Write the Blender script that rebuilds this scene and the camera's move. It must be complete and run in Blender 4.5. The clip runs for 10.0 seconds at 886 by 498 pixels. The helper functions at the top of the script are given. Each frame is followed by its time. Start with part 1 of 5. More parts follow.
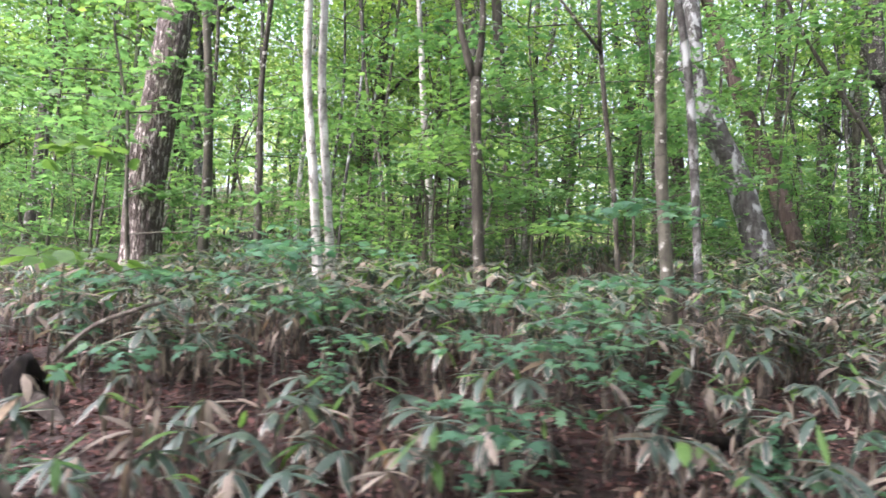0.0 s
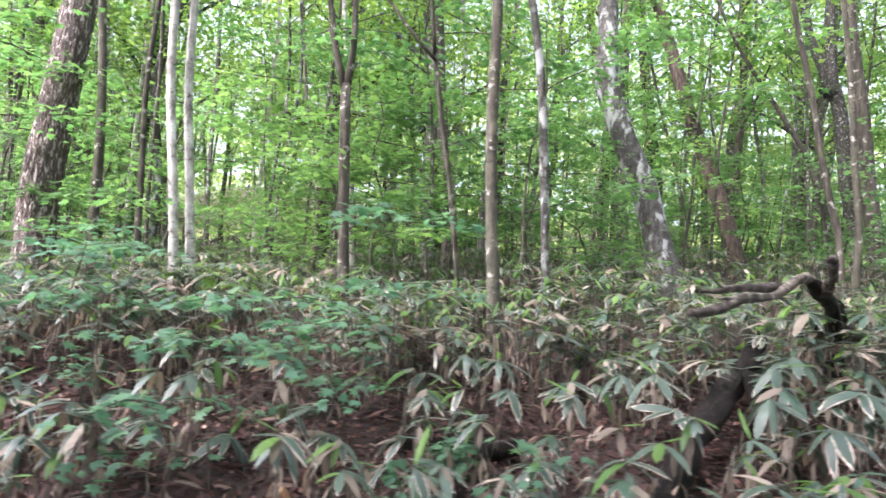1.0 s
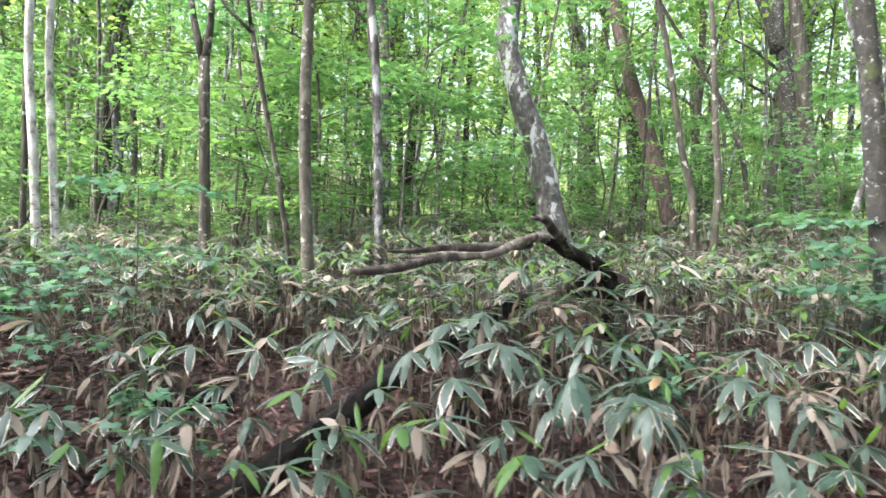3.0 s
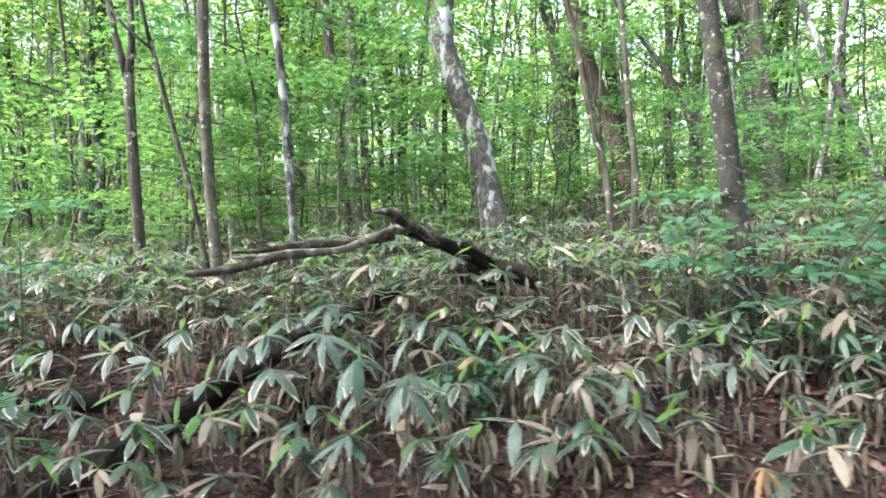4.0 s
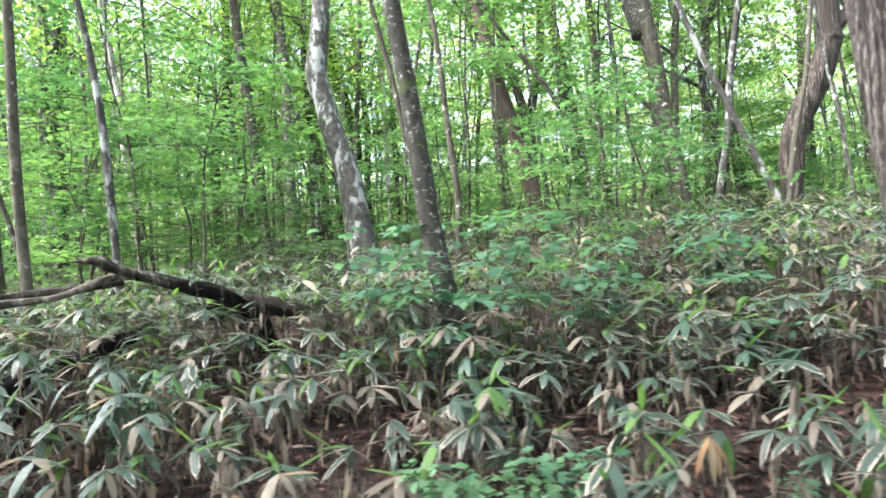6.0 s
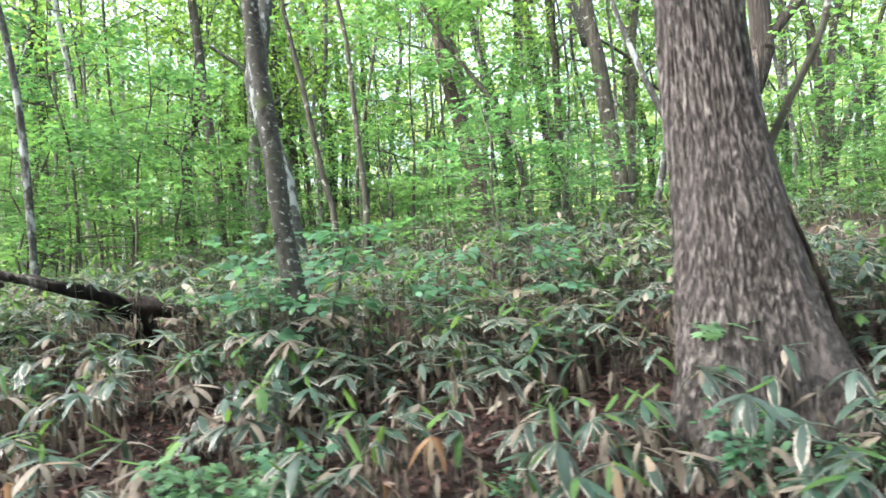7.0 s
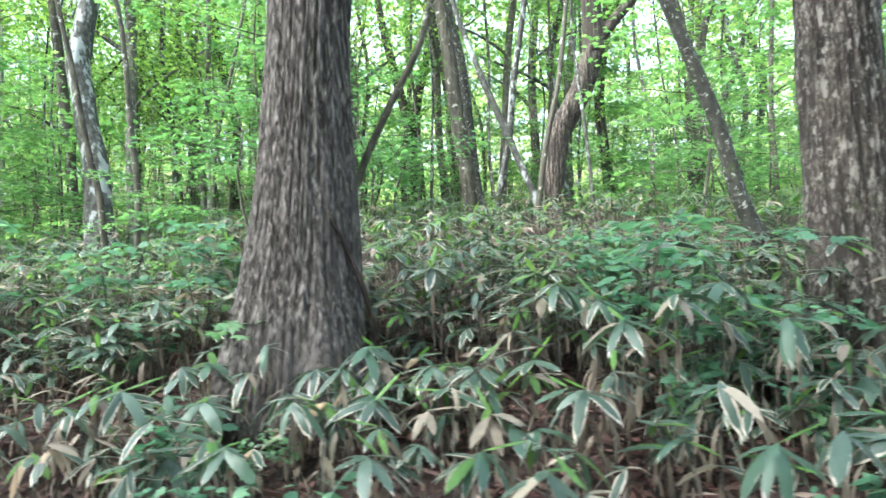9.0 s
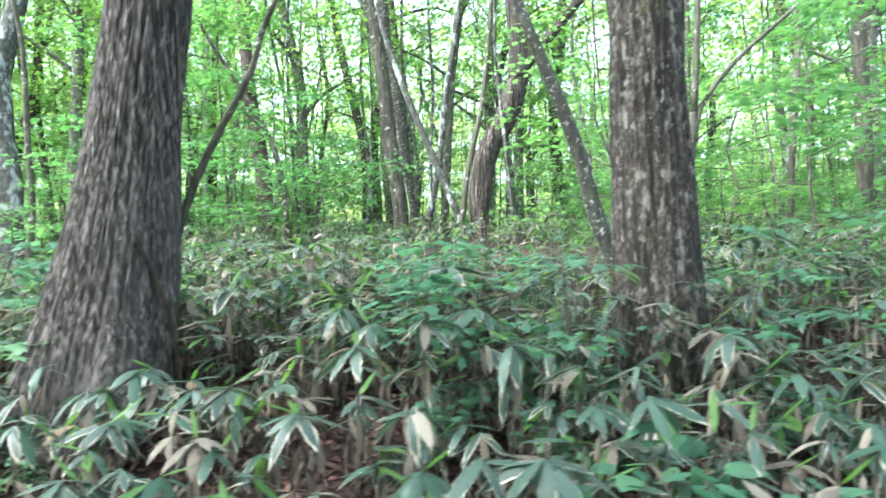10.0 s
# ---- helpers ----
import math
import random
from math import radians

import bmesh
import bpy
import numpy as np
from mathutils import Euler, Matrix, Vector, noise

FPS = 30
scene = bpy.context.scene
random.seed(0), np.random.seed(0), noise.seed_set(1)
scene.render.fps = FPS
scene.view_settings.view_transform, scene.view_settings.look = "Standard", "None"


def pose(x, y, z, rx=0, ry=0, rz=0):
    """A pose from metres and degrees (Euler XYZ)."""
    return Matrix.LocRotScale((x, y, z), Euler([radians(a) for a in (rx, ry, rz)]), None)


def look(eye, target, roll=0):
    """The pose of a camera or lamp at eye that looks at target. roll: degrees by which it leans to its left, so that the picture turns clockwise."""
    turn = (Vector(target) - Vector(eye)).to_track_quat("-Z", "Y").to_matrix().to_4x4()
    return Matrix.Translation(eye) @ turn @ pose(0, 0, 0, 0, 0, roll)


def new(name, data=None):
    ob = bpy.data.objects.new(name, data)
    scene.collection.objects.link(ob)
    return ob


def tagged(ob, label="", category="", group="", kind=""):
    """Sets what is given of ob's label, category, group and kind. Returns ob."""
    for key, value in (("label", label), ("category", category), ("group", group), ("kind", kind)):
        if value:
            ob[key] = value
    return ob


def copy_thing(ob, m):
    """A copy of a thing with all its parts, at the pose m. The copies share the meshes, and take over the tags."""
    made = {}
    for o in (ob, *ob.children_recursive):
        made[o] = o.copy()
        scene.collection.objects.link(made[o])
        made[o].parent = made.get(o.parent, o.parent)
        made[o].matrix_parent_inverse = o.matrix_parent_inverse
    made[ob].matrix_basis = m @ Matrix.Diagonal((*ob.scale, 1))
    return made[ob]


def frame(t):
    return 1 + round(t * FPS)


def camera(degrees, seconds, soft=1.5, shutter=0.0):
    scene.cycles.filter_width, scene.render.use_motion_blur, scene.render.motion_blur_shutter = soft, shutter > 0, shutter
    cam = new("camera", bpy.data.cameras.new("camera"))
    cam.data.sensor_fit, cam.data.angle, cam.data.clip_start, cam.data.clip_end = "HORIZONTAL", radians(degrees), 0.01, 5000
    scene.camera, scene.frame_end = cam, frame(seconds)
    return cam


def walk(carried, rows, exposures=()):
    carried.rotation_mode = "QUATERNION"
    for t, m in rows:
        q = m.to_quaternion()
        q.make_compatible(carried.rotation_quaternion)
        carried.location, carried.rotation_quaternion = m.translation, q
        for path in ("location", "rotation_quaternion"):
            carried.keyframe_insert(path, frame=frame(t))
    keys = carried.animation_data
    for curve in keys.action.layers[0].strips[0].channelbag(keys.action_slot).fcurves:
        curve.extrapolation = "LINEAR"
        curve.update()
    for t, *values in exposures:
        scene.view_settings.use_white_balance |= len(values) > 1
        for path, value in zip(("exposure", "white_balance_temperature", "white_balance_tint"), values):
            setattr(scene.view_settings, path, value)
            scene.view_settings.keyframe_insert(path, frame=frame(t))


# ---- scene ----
# seconds, stops, kelvin, tint: the picture turns a little greener on the way
LOOK = [(0, 2.54, 6050, 23), (1.0, 2.87, 6050, 23), (2.2, 3.0, 6050, 24), (3.4, 3.12, 6050, 12), (4.5, 3.12, 5950, 10), (7.0, 3.14, 6050, 10), (8.5, 3.24, 5850, 7), (9.0, 3.32, 5750, 2), (10.0, 3.44, 5600, 0)]
cam = camera(70.0, 10.0, soft=1.55, shutter=0.35)
PATH = [
    (0, (-5.069, -0.134, 1.194), (-5.142, 1.861, 1.314), 2.2),
    (0.5, (-4.245, -0.136, 1.221), (-4.367, 1.856, 1.362), 2.7),
    (1, (-3.572, -0.128, 1.237), (-3.712, 1.863, 1.375), 3.3),
    (1.5, (-3.055, -0.141, 1.267), (-3.197, 1.85, 1.391), 3.2),
    (2, (-2.689, -0.141, 1.263), (-2.835, 1.851, 1.356), 4.4),
    (2.2, (-2.527, -0.133, 1.26), (-2.672, 1.86, 1.347), 4.5),
    (3.3, (-1.533, -0.163, 1.299), (-1.807, 1.818, 1.313), 1.4),
    (3.5, (-1.329, -0.171, 1.3), (-1.611, 1.809, 1.309), 0.6),
    (4, (-0.811, -0.176, 1.309), (-1.115, 1.801, 1.313), -1.1),
    (4.5, (-0.237, -0.133, 1.316), (-0.582, 1.837, 1.32), -2.2),
    (5, (0.325, -0.093, 1.325), (-0.05, 1.872, 1.328), -3.1),
    (5.5, (0.826, -0.026, 1.316), (0.438, 1.935, 1.366), -3.9),
    (5.7, (0.996, -0.013, 1.316), (0.604, 1.947, 1.381), -4.0),
    (6.8, (2.181, -0.088, 1.314), (1.767, 1.867, 1.388), -3.7),
    (7, (2.402, -0.062, 1.315), (1.981, 1.892, 1.378), -3.5),
    (7.5, (2.981, 0.023, 1.302), (2.537, 1.974, 1.305), -2.8),
    (8, (3.566, 0.111, 1.294), (3.176, 2.072, 1.298), -2.6),
    (8.5, (4.108, 0.18, 1.279), (3.751, 2.148, 1.297), -2.8),
    (9, (4.598, 0.225, 1.274), (4.262, 2.196, 1.292), -2.3),
    (9.5, (5.068, 0.292, 1.258), (4.733, 2.264, 1.281), -1.5),
    (10, (5.547, 0.349, 1.257), (5.262, 2.326, 1.34), -1.6),
]
walk(cam, [(t, look(eye, target, roll)) for t, eye, target, roll in PATH], exposures=LOOK)

# ---- light: a bright, evenly clouded sky over the trees ----
SUN_ELEVATION, SUN_ROTATION = radians(50), radians(235)
world = bpy.data.worlds.new("sky")
scene.world = world
world.use_nodes = True
sky = world.node_tree.nodes.new("ShaderNodeTexSky")
sky.sky_type, sky.sun_disc = "NISHITA", False
sky.sun_elevation, sky.sun_rotation = SUN_ELEVATION, SUN_ROTATION
sky.air_density, sky.dust_density, sky.ozone_density = 1.0, 6.0, 1.0
world.node_tree.nodes["Background"].inputs["Strength"].default_value = 0.15
veil = world.node_tree.nodes.new("ShaderNodeHueSaturation")
veil.inputs["Saturation"].default_value = 0.55
world.node_tree.links.new(sky.outputs[0], veil.inputs["Color"])
world.node_tree.links.new(veil.outputs[0], world.node_tree.nodes["Background"].inputs["Color"])
sun = new("sun", bpy.data.lights.new("sun", "SUN"))
sun.data.energy, sun.data.angle, sun.data.color = 0.7, radians(16), (1.0, 0.95, 0.86)
sun.matrix_world = look((-10.5, -7.4, 15.3), (0, 0, 0))


# ---- materials ----
def blank(name):
    m = bpy.data.materials.new(name)
    m.use_nodes = True
    return m, m.node_tree, m.node_tree.nodes["Principled BSDF"]


def node(nt, kind, inputs=(), operation="", blend_type="", feature=""):
    n = nt.nodes.new("ShaderNode" + kind)
    if feature:
        n.feature = feature
    if operation:
        n.operation = operation
    if blend_type:
        n.data_type, n.blend_type = "RGBA", blend_type
    for key, value in dict(inputs).items():
        if hasattr(value, "is_linked"):
            nt.links.new(value, n.inputs[key])
        else:
            n.inputs[key].default_value = value
    return n


def ramp(nt, fac, stops):
    n = node(nt, "ValToRGB", {"Fac": fac})
    el = n.color_ramp.elements
    while len(el) < len(stops):
        el.new(0.5)
    for e, (p, c) in zip(el, stops):
        e.position, e.color = p, (*c, 1)
    return n.outputs["Color"]


def mixed(nt, fac, a, b, blend="MIX"):
    n = node(nt, "Mix", blend_type=blend)
    for key, value in ((0, fac), (6, a), (7, b)):
        if hasattr(value, "is_linked"):
            nt.links.new(value, n.inputs[key])
        else:
            n.inputs[key].default_value = value if key == 0 else (*value, 1)
    return n.outputs[2]


def noise_at(nt, coord, scale, detail=4, rough=0.55, stretch=(1, 1, 1)):
    m = node(nt, "Mapping", {"Vector": coord, "Scale": stretch})
    return node(nt, "TexNoise", {"Vector": m.outputs[0], "Scale": scale, "Detail": detail, "Roughness": rough}).outputs["Fac"]


def step(nt, fac, low, high):
    return node(nt, "MapRange", {"Value": fac, "From Min": low, "From Max": high}).outputs[0]


def bark(name, dark, mid, light, grain=9, stretch=0.16, relief=0.5, patch=None, amount=0.5, moss=0.0, bands=False, plates=0.0, spot=9, drawn=1.0, tight=0.16, groove=0):
    """Bark: grain along the trunk, broad stains, and patches of lichen, moss or dark marks."""
    m, nt, b = blank(name)
    co = node(nt, "TexCoord").outputs["Object"]
    g = noise_at(nt, co, grain, 6 if stretch > 0.1 else 3, 0.65 if stretch > 0.1 else 0.5, (1, 1, stretch))
    fine = noise_at(nt, co, grain * 6, 4, 0.6, (1, 1, 0.4))
    col = ramp(nt, g, [(0.5 - tight, dark), (0.5, mid), (0.5 + tight, light)])
    if plates:
        warp = node(nt, "TexNoise", {"Vector": co, "Scale": 9.0, "Detail": 5.0}).outputs["Color"]
        at = node(nt, "VectorMath", {0: co, 1: node(nt, "VectorMath", {0: warp, 1: (0.08, 0.08, 0.3)}, operation="MULTIPLY").outputs[0]}, operation="ADD").outputs[0]
        at = node(nt, "Mapping", {"Vector": at, "Scale": (1, 1, stretch)}).outputs[0]
        cells = node(nt, "TexVoronoi", {"Vector": at, "Scale": plates}, feature="DISTANCE_TO_EDGE").outputs["Distance"]
        tone = node(nt, "SeparateXYZ", {0: node(nt, "TexVoronoi", {"Vector": at, "Scale": plates}).outputs["Color"]}).outputs[0]
        ridge = step(nt, cells, -0.08, 0.25)
        col = mixed(nt, 0.55, ramp(nt, tone, [(0.0, [0.2 * a + 0.8 * b_ for a, b_ in zip(dark, mid)]), (0.6, mid), (1.0, light)]), col)
        col = mixed(nt, ridge, dark, col)
    if groove:
        cut = step(nt, noise_at(nt, co, groove, 3, 0.5, (1, 1, 0.04)), 0.38, 0.54)
        col = mixed(nt, cut, dark, col)
    col = mixed(nt, 0.45, col, ramp(nt, fine, [(0.3, dark), (0.7, light)]), "OVERLAY")
    broad = noise_at(nt, co, 1.3, 3, 0.5, (1, 1, 0.6))
    col = mixed(nt, step(nt, broad, 0.4, 0.75), col, [c * 0.55 for c in mid])
    if bands:
        ring = noise_at(nt, co, 11, 4, 0.6, (1, 1, 2.6))
        col = mixed(nt, step(nt, ring, 0.60, 0.67), col, dark)
    if patch:
        spots = noise_at(nt, co, spot, 6, 0.65, (1, 1, drawn))
        col = mixed(nt, step(nt, spots, 0.62 - 0.16 * amount, 0.68 - 0.14 * amount), col, patch)
    if moss:
        green = noise_at(nt, co, 4.0, 5, 0.65)
        col = mixed(nt, step(nt, green, 0.66 - 0.2 * moss, 0.8 - 0.16 * moss), col, (0.07, 0.10, 0.025))
    nt.links.new(col, b.inputs["Base Color"])
    b.inputs["Roughness"].default_value = 0.88
    b.inputs["Specular IOR Level"].default_value = 0.25
    h = mixed(nt, 0.35, g, fine)
    if plates:
        h = mixed(nt, 0.7, h, ridge)
    if groove:
        h = mixed(nt, 0.6, h, cut)
    bump = node(nt, "Bump", {"Height": h, "Strength": relief, "Distance": 0.03})
    nt.links.new(bump.outputs[0], b.inputs["Normal"])
    return m


def chance(nt):
    """A random number for each leaf, be it an object or an island of a mesh."""
    a, c = node(nt, "ObjectInfo").outputs["Random"], node(nt, "NewGeometry").outputs["Random Per Island"]
    s = node(nt, "Math", {0: a, 1: c}, operation="ADD").outputs[0]
    return node(nt, "Math", {0: s}, operation="FRACT").outputs[0]


def foliage(name, stops, glow, see=0.5, rough=0.5, margin=None, gloss=0.4, varied=False):
    """A leaf that lets light through; stops: its colours from leaf to leaf; margin: a withered pale edge."""
    m, nt, b = blank(name)
    rnd = chance(nt)
    col = ramp(nt, rnd, stops)
    co = node(nt, "TexCoord")
    fine = noise_at(nt, co.outputs["Object"], 35, 3)
    col = mixed(nt, 0.35, col, ramp(nt, fine, [(0.3, (0.35, 0.35, 0.35)), (0.7, (0.75, 0.75, 0.72))]), "OVERLAY")
    if varied:
        own = node(nt, "ObjectInfo").outputs["Random"]
        col = mixed(nt, 1.0, col, ramp(nt, own, [(0, (0.70, 0.78, 0.84)), (0.5, (0.95, 0.97, 0.98)), (1, (1.2, 1.12, 0.95))]), "MULTIPLY")
    lit = mixed(nt, 1.0, col, glow, "MULTIPLY")
    if margin:
        uv = node(nt, "SeparateXYZ", {0: co.outputs["UV"]})
        off = node(nt, "Math", {0: uv.outputs[0], 1: 0.5}, operation="SUBTRACT").outputs[0]
        off = node(nt, "Math", {0: off}, operation="ABSOLUTE").outputs[0]
        streak = noise_at(nt, co.outputs["UV"], 14, 3, 0.6, (1, 0.12, 1))
        col = mixed(nt, 0.5, col, ramp(nt, streak, [(0.3, (0.28, 0.30, 0.30)), (0.7, (0.74, 0.72, 0.68))]), "OVERLAY")
        lit = mixed(nt, 1.0, col, glow, "MULTIPLY")
        ragged = noise_at(nt, co.outputs["Object"], 6, 4)
        ragged = node(nt, "MapRange", {"Value": ragged, "To Min": 0.2, "To Max": 0.8}).outputs[0]
        off = node(nt, "Math", {0: off, 1: ragged}, operation="ADD").outputs[0]
        tip = node(nt, "MapRange", {"Value": uv.outputs[1], "From Min": 0.7, "To Max": 0.22}).outputs[0]
        off = node(nt, "Math", {0: off, 1: tip}, operation="ADD").outputs[0]
        wide = node(nt, "MapRange", {"Value": rnd, "To Min": 0.82, "To Max": 1.05}).outputs[0]
        off = node(nt, "Math", {0: off, 1: wide}, operation="SUBTRACT").outputs[0]
        edge = step(nt, off, -0.01, 0.10)
        col, lit = mixed(nt, edge, col, margin), mixed(nt, edge, lit, margin)
        veins = node(nt, "TexWave", {"Vector": co.outputs["UV"], "Scale": 9.0, "Distortion": 0.4}).outputs["Fac"]
        bump = node(nt, "Bump", {"Height": veins, "Strength": 0.15, "Distance": 0.002})
        nt.links.new(bump.outputs[0], b.inputs["Normal"])
    nt.links.new(col, b.inputs["Base Color"])
    b.inputs["Roughness"].default_value = rough
    b.inputs["Specular IOR Level"].default_value = gloss
    t = node(nt, "BsdfTranslucent", {"Color": lit})
    mix = node(nt, "MixShader", {0: see, 1: b.outputs[0], 2: t.outputs[0]})
    nt.links.new(mix.outputs[0], nt.nodes["Material Output"].inputs["Surface"])
    return m


OAK = bark("ridged_bark", (0.028, 0.022, 0.020), (0.132, 0.113, 0.109), (0.36, 0.324, 0.31), 58, 0.028, 1.0, None, 0, 0.0, tight=0.2, groove=40)
OAK_DARK = bark("dark_ridged_bark", (0.020, 0.015, 0.014), (0.085, 0.068, 0.061), (0.25, 0.222, 0.205), 62, 0.4, 1.0, (0.21, 0.188, 0.173), 0.45, 0.35, spot=22, drawn=0.45, tight=0.14, groove=22)
PINE = bark("plated_bark", (0.058, 0.045, 0.041), (0.18, 0.15, 0.138), (0.34, 0.295, 0.275), 24, 0.3, 0.9, (0.47, 0.42, 0.39), 0.5, plates=26, spot=30, drawn=0.3)
RUSSET = bark("russet_bark", (0.036, 0.026, 0.022), (0.098, 0.074, 0.062), (0.20, 0.162, 0.14), 24, 0.2, 0.8)
RIDGED = bark("brown_ridged_bark", (0.022, 0.017, 0.015), (0.098, 0.080, 0.070), (0.27, 0.235, 0.21), 60, 0.13, 1.0, None, 0, 0.1, tight=0.13, groove=24)
SPOTTED = bark("spotted_dark_bark", (0.026, 0.025, 0.022), (0.068, 0.065, 0.057), (0.13, 0.126, 0.112), 16, 0.5, 0.4, (0.32, 0.32, 0.30), 0.28, 0.25, True, spot=26)
PALE = bark("pale_smooth_bark", (0.10, 0.09, 0.08), (0.44, 0.43, 0.40), (0.68, 0.67, 0.64), 7, 0.6, 0.2, (0.07, 0.06, 0.05), 0.2, 0, True)
GREY = bark("lichened_grey_bark", (0.030, 0.028, 0.025), (0.088, 0.085, 0.077), (0.19, 0.187, 0.177), 18, 0.5, 0.5, (0.28, 0.29, 0.285), 0.6, 0.2, True, spot=6, drawn=0.5)
BROWN = bark("brown_bark", (0.028, 0.025, 0.021), (0.080, 0.072, 0.058), (0.18, 0.166, 0.138), 20, 0.2, 0.6, (0.30, 0.29, 0.26), 0.15, 0.3)
# Lichened bark of the far wood, its colour lightened to stand in for haze.
HAZE_BARK = bark("hazed_wood_bark", (0.045, 0.042, 0.037), (0.135, 0.128, 0.112), (0.27, 0.26, 0.235), 18, 0.25, 0.5, (0.36, 0.36, 0.34), 0.3, 0.25, spot=9)
OLIVE = bark("smooth_brown_bark", (0.046, 0.042, 0.034), (0.112, 0.105, 0.083), (0.20, 0.189, 0.155), 16, 0.4, 0.3, (0.34, 0.33, 0.30), 0.15, 0.2, True)
DEAD = bark("weathered_dead_wood", (0.02, 0.015, 0.013), (0.085, 0.07, 0.062), (0.30, 0.265, 0.24), 16, 0.5, 0.9)
BLEACHED = bark("bleached_dead_wood", (0.035, 0.027, 0.023), (0.17, 0.145, 0.125), (0.45, 0.41, 0.37), 22, 0.5, 0.9)
ROT_BROWN = bark("rotten_brown_wood", (0.012, 0.009, 0.008), (0.045, 0.033, 0.027), (0.13, 0.10, 0.083), 22, 0.3, 1.0)
ROT = bark("rotten_dark_wood", (0.005, 0.0035, 0.003), (0.014, 0.010, 0.009), (0.052, 0.039, 0.032), 22, 0.3, 1.0, None, 0, 0.12)
MOSS = bark("moss", (0.008, 0.010, 0.004), (0.022, 0.030, 0.009), (0.05, 0.065, 0.018), 20, 1, 1.0)
CULM = bark("dry_culm", (0.055, 0.05, 0.042), (0.14, 0.13, 0.11), (0.25, 0.235, 0.205), 20, 0.1, 0.2)

MAPLE = foliage("maple_leaf", [(0, (0.062, 0.130, 0.052)), (0.5, (0.090, 0.178, 0.066)), (1, (0.135, 0.235, 0.085))], (1.5, 1.6, 1.1), 0.55, 0.55, varied=True)
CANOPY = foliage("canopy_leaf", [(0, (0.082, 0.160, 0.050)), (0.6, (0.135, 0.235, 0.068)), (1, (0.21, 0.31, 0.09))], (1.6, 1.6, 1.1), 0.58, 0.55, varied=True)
# A paler copy of the canopy leaf: distant sunlight is put into its colour.
LIT_FARLEAF = foliage("lit_far_leaf", [(0, (0.12, 0.19, 0.07)), (0.5, (0.23, 0.32, 0.12)), (1, (0.38, 0.46, 0.19))], (1.5, 1.5, 1.1), 0.5, 0.6)
SASA = foliage("bamboo_leaf", [(0, (0.028, 0.048, 0.039)), (0.5, (0.045, 0.072, 0.057)), (1, (0.078, 0.110, 0.090))], (1.2, 1.4, 0.8), 0.18, 0.36, (0.47, 0.395, 0.335), gloss=0.5)
LUSH = foliage("green_bamboo_leaf", [(0, (0.018, 0.042, 0.030)), (0.5, (0.032, 0.064, 0.046)), (1, (0.056, 0.098, 0.070))], (1.2, 1.4, 0.8), 0.2, 0.38, (0.47, 0.395, 0.335), gloss=0.5)
SASA_NEW = foliage("fresh_bamboo_leaf", [(0, (0.065, 0.14, 0.04)), (1, (0.13, 0.23, 0.065))], (1.4, 1.4, 0.8), 0.45, 0.45)
SASA_DRY = foliage("withered_bamboo_leaf", [(0, (0.11, 0.088, 0.073)), (0.6, (0.21, 0.172, 0.142)), (0.97, (0.33, 0.275, 0.23)), (1, (0.27, 0.17, 0.09))], (1.1, 1.0, 0.8), 0.3, 0.7)
# Bamboo leaf of the far mound: sunlight put into a pale base colour.
SASA_SUNLIT = foliage("sunlit_bamboo_leaf", [(0, (0.22, 0.23, 0.15)), (0.5, (0.42, 0.39, 0.31)), (1, (0.62, 0.57, 0.50))], (1.1, 1.1, 0.9), 0.3, 0.6)
HERB = foliage("herb_leaf", [(0, (0.052, 0.125, 0.078)), (0.6, (0.085, 0.185, 0.118)), (1, (0.13, 0.24, 0.135))], (1.3, 1.4, 1.0), 0.45, 0.45)
HERB_PALE = foliage("pale_herb_leaf", [(0, (0.085, 0.17, 0.095)), (1, (0.16, 0.27, 0.14))], (1.3, 1.4, 1.0), 0.4, 0.45)
WITHERED = foliage("orange_withered_leaf", [(0, (0.28, 0.14, 0.065)), (0.5, (0.35, 0.23, 0.135)), (1, (0.42, 0.33, 0.24))], (1.1, 1.0, 0.8), 0.3, 0.65)
WHITENED = foliage("whitened_leaf", [(0, (0.66, 0.63, 0.57)), (1, (0.74, 0.71, 0.66))], (1.0, 1.0, 0.9), 0.2, 0.6)
LITTER = foliage("fallen_leaf", [(0, (0.016, 0.007, 0.0065)), (0.45, (0.060, 0.024, 0.022)), (0.8, (0.120, 0.052, 0.046)), (0.95, (0.20, 0.105, 0.090)), (1, (0.30, 0.20, 0.165))], (1, 0.8, 0.6), 0.12, 0.75)
FALLEN = foliage("fallen_bamboo_leaf", [(0, (0.035, 0.017, 0.015)), (0.5, (0.09, 0.047, 0.040)), (0.85, (0.18, 0.115, 0.098)), (1, (0.32, 0.25, 0.21))], (1, 0.85, 0.7), 0.12, 0.75)

SOIL, _nt, _b = blank("leafy_soil")
_co = node(_nt, "TexCoord").outputs["Object"]
_v = node(_nt, "TexVoronoi", {"Vector": _co, "Scale": 22.0, "Randomness": 1.0})
_c = ramp(_nt, node(_nt, "SeparateXYZ", {0: _v.outputs["Color"]}).outputs[0], [(0, (0.014, 0.007, 0.006)), (0.5, (0.036, 0.017, 0.014)), (1, (0.068, 0.034, 0.028))])
_c = mixed(_nt, step(_nt, noise_at(_nt, _co, 1.1), 0.42, 0.7), _c, (0.028, 0.017, 0.013))
_nt.links.new(_c, _b.inputs["Base Color"])
_b.inputs["Roughness"].default_value = 0.9
_nt.links.new(node(_nt, "Bump", {"Height": _v.outputs["Distance"], "Strength": 0.8, "Distance": 0.03}).outputs[0], _b.inputs["Normal"])


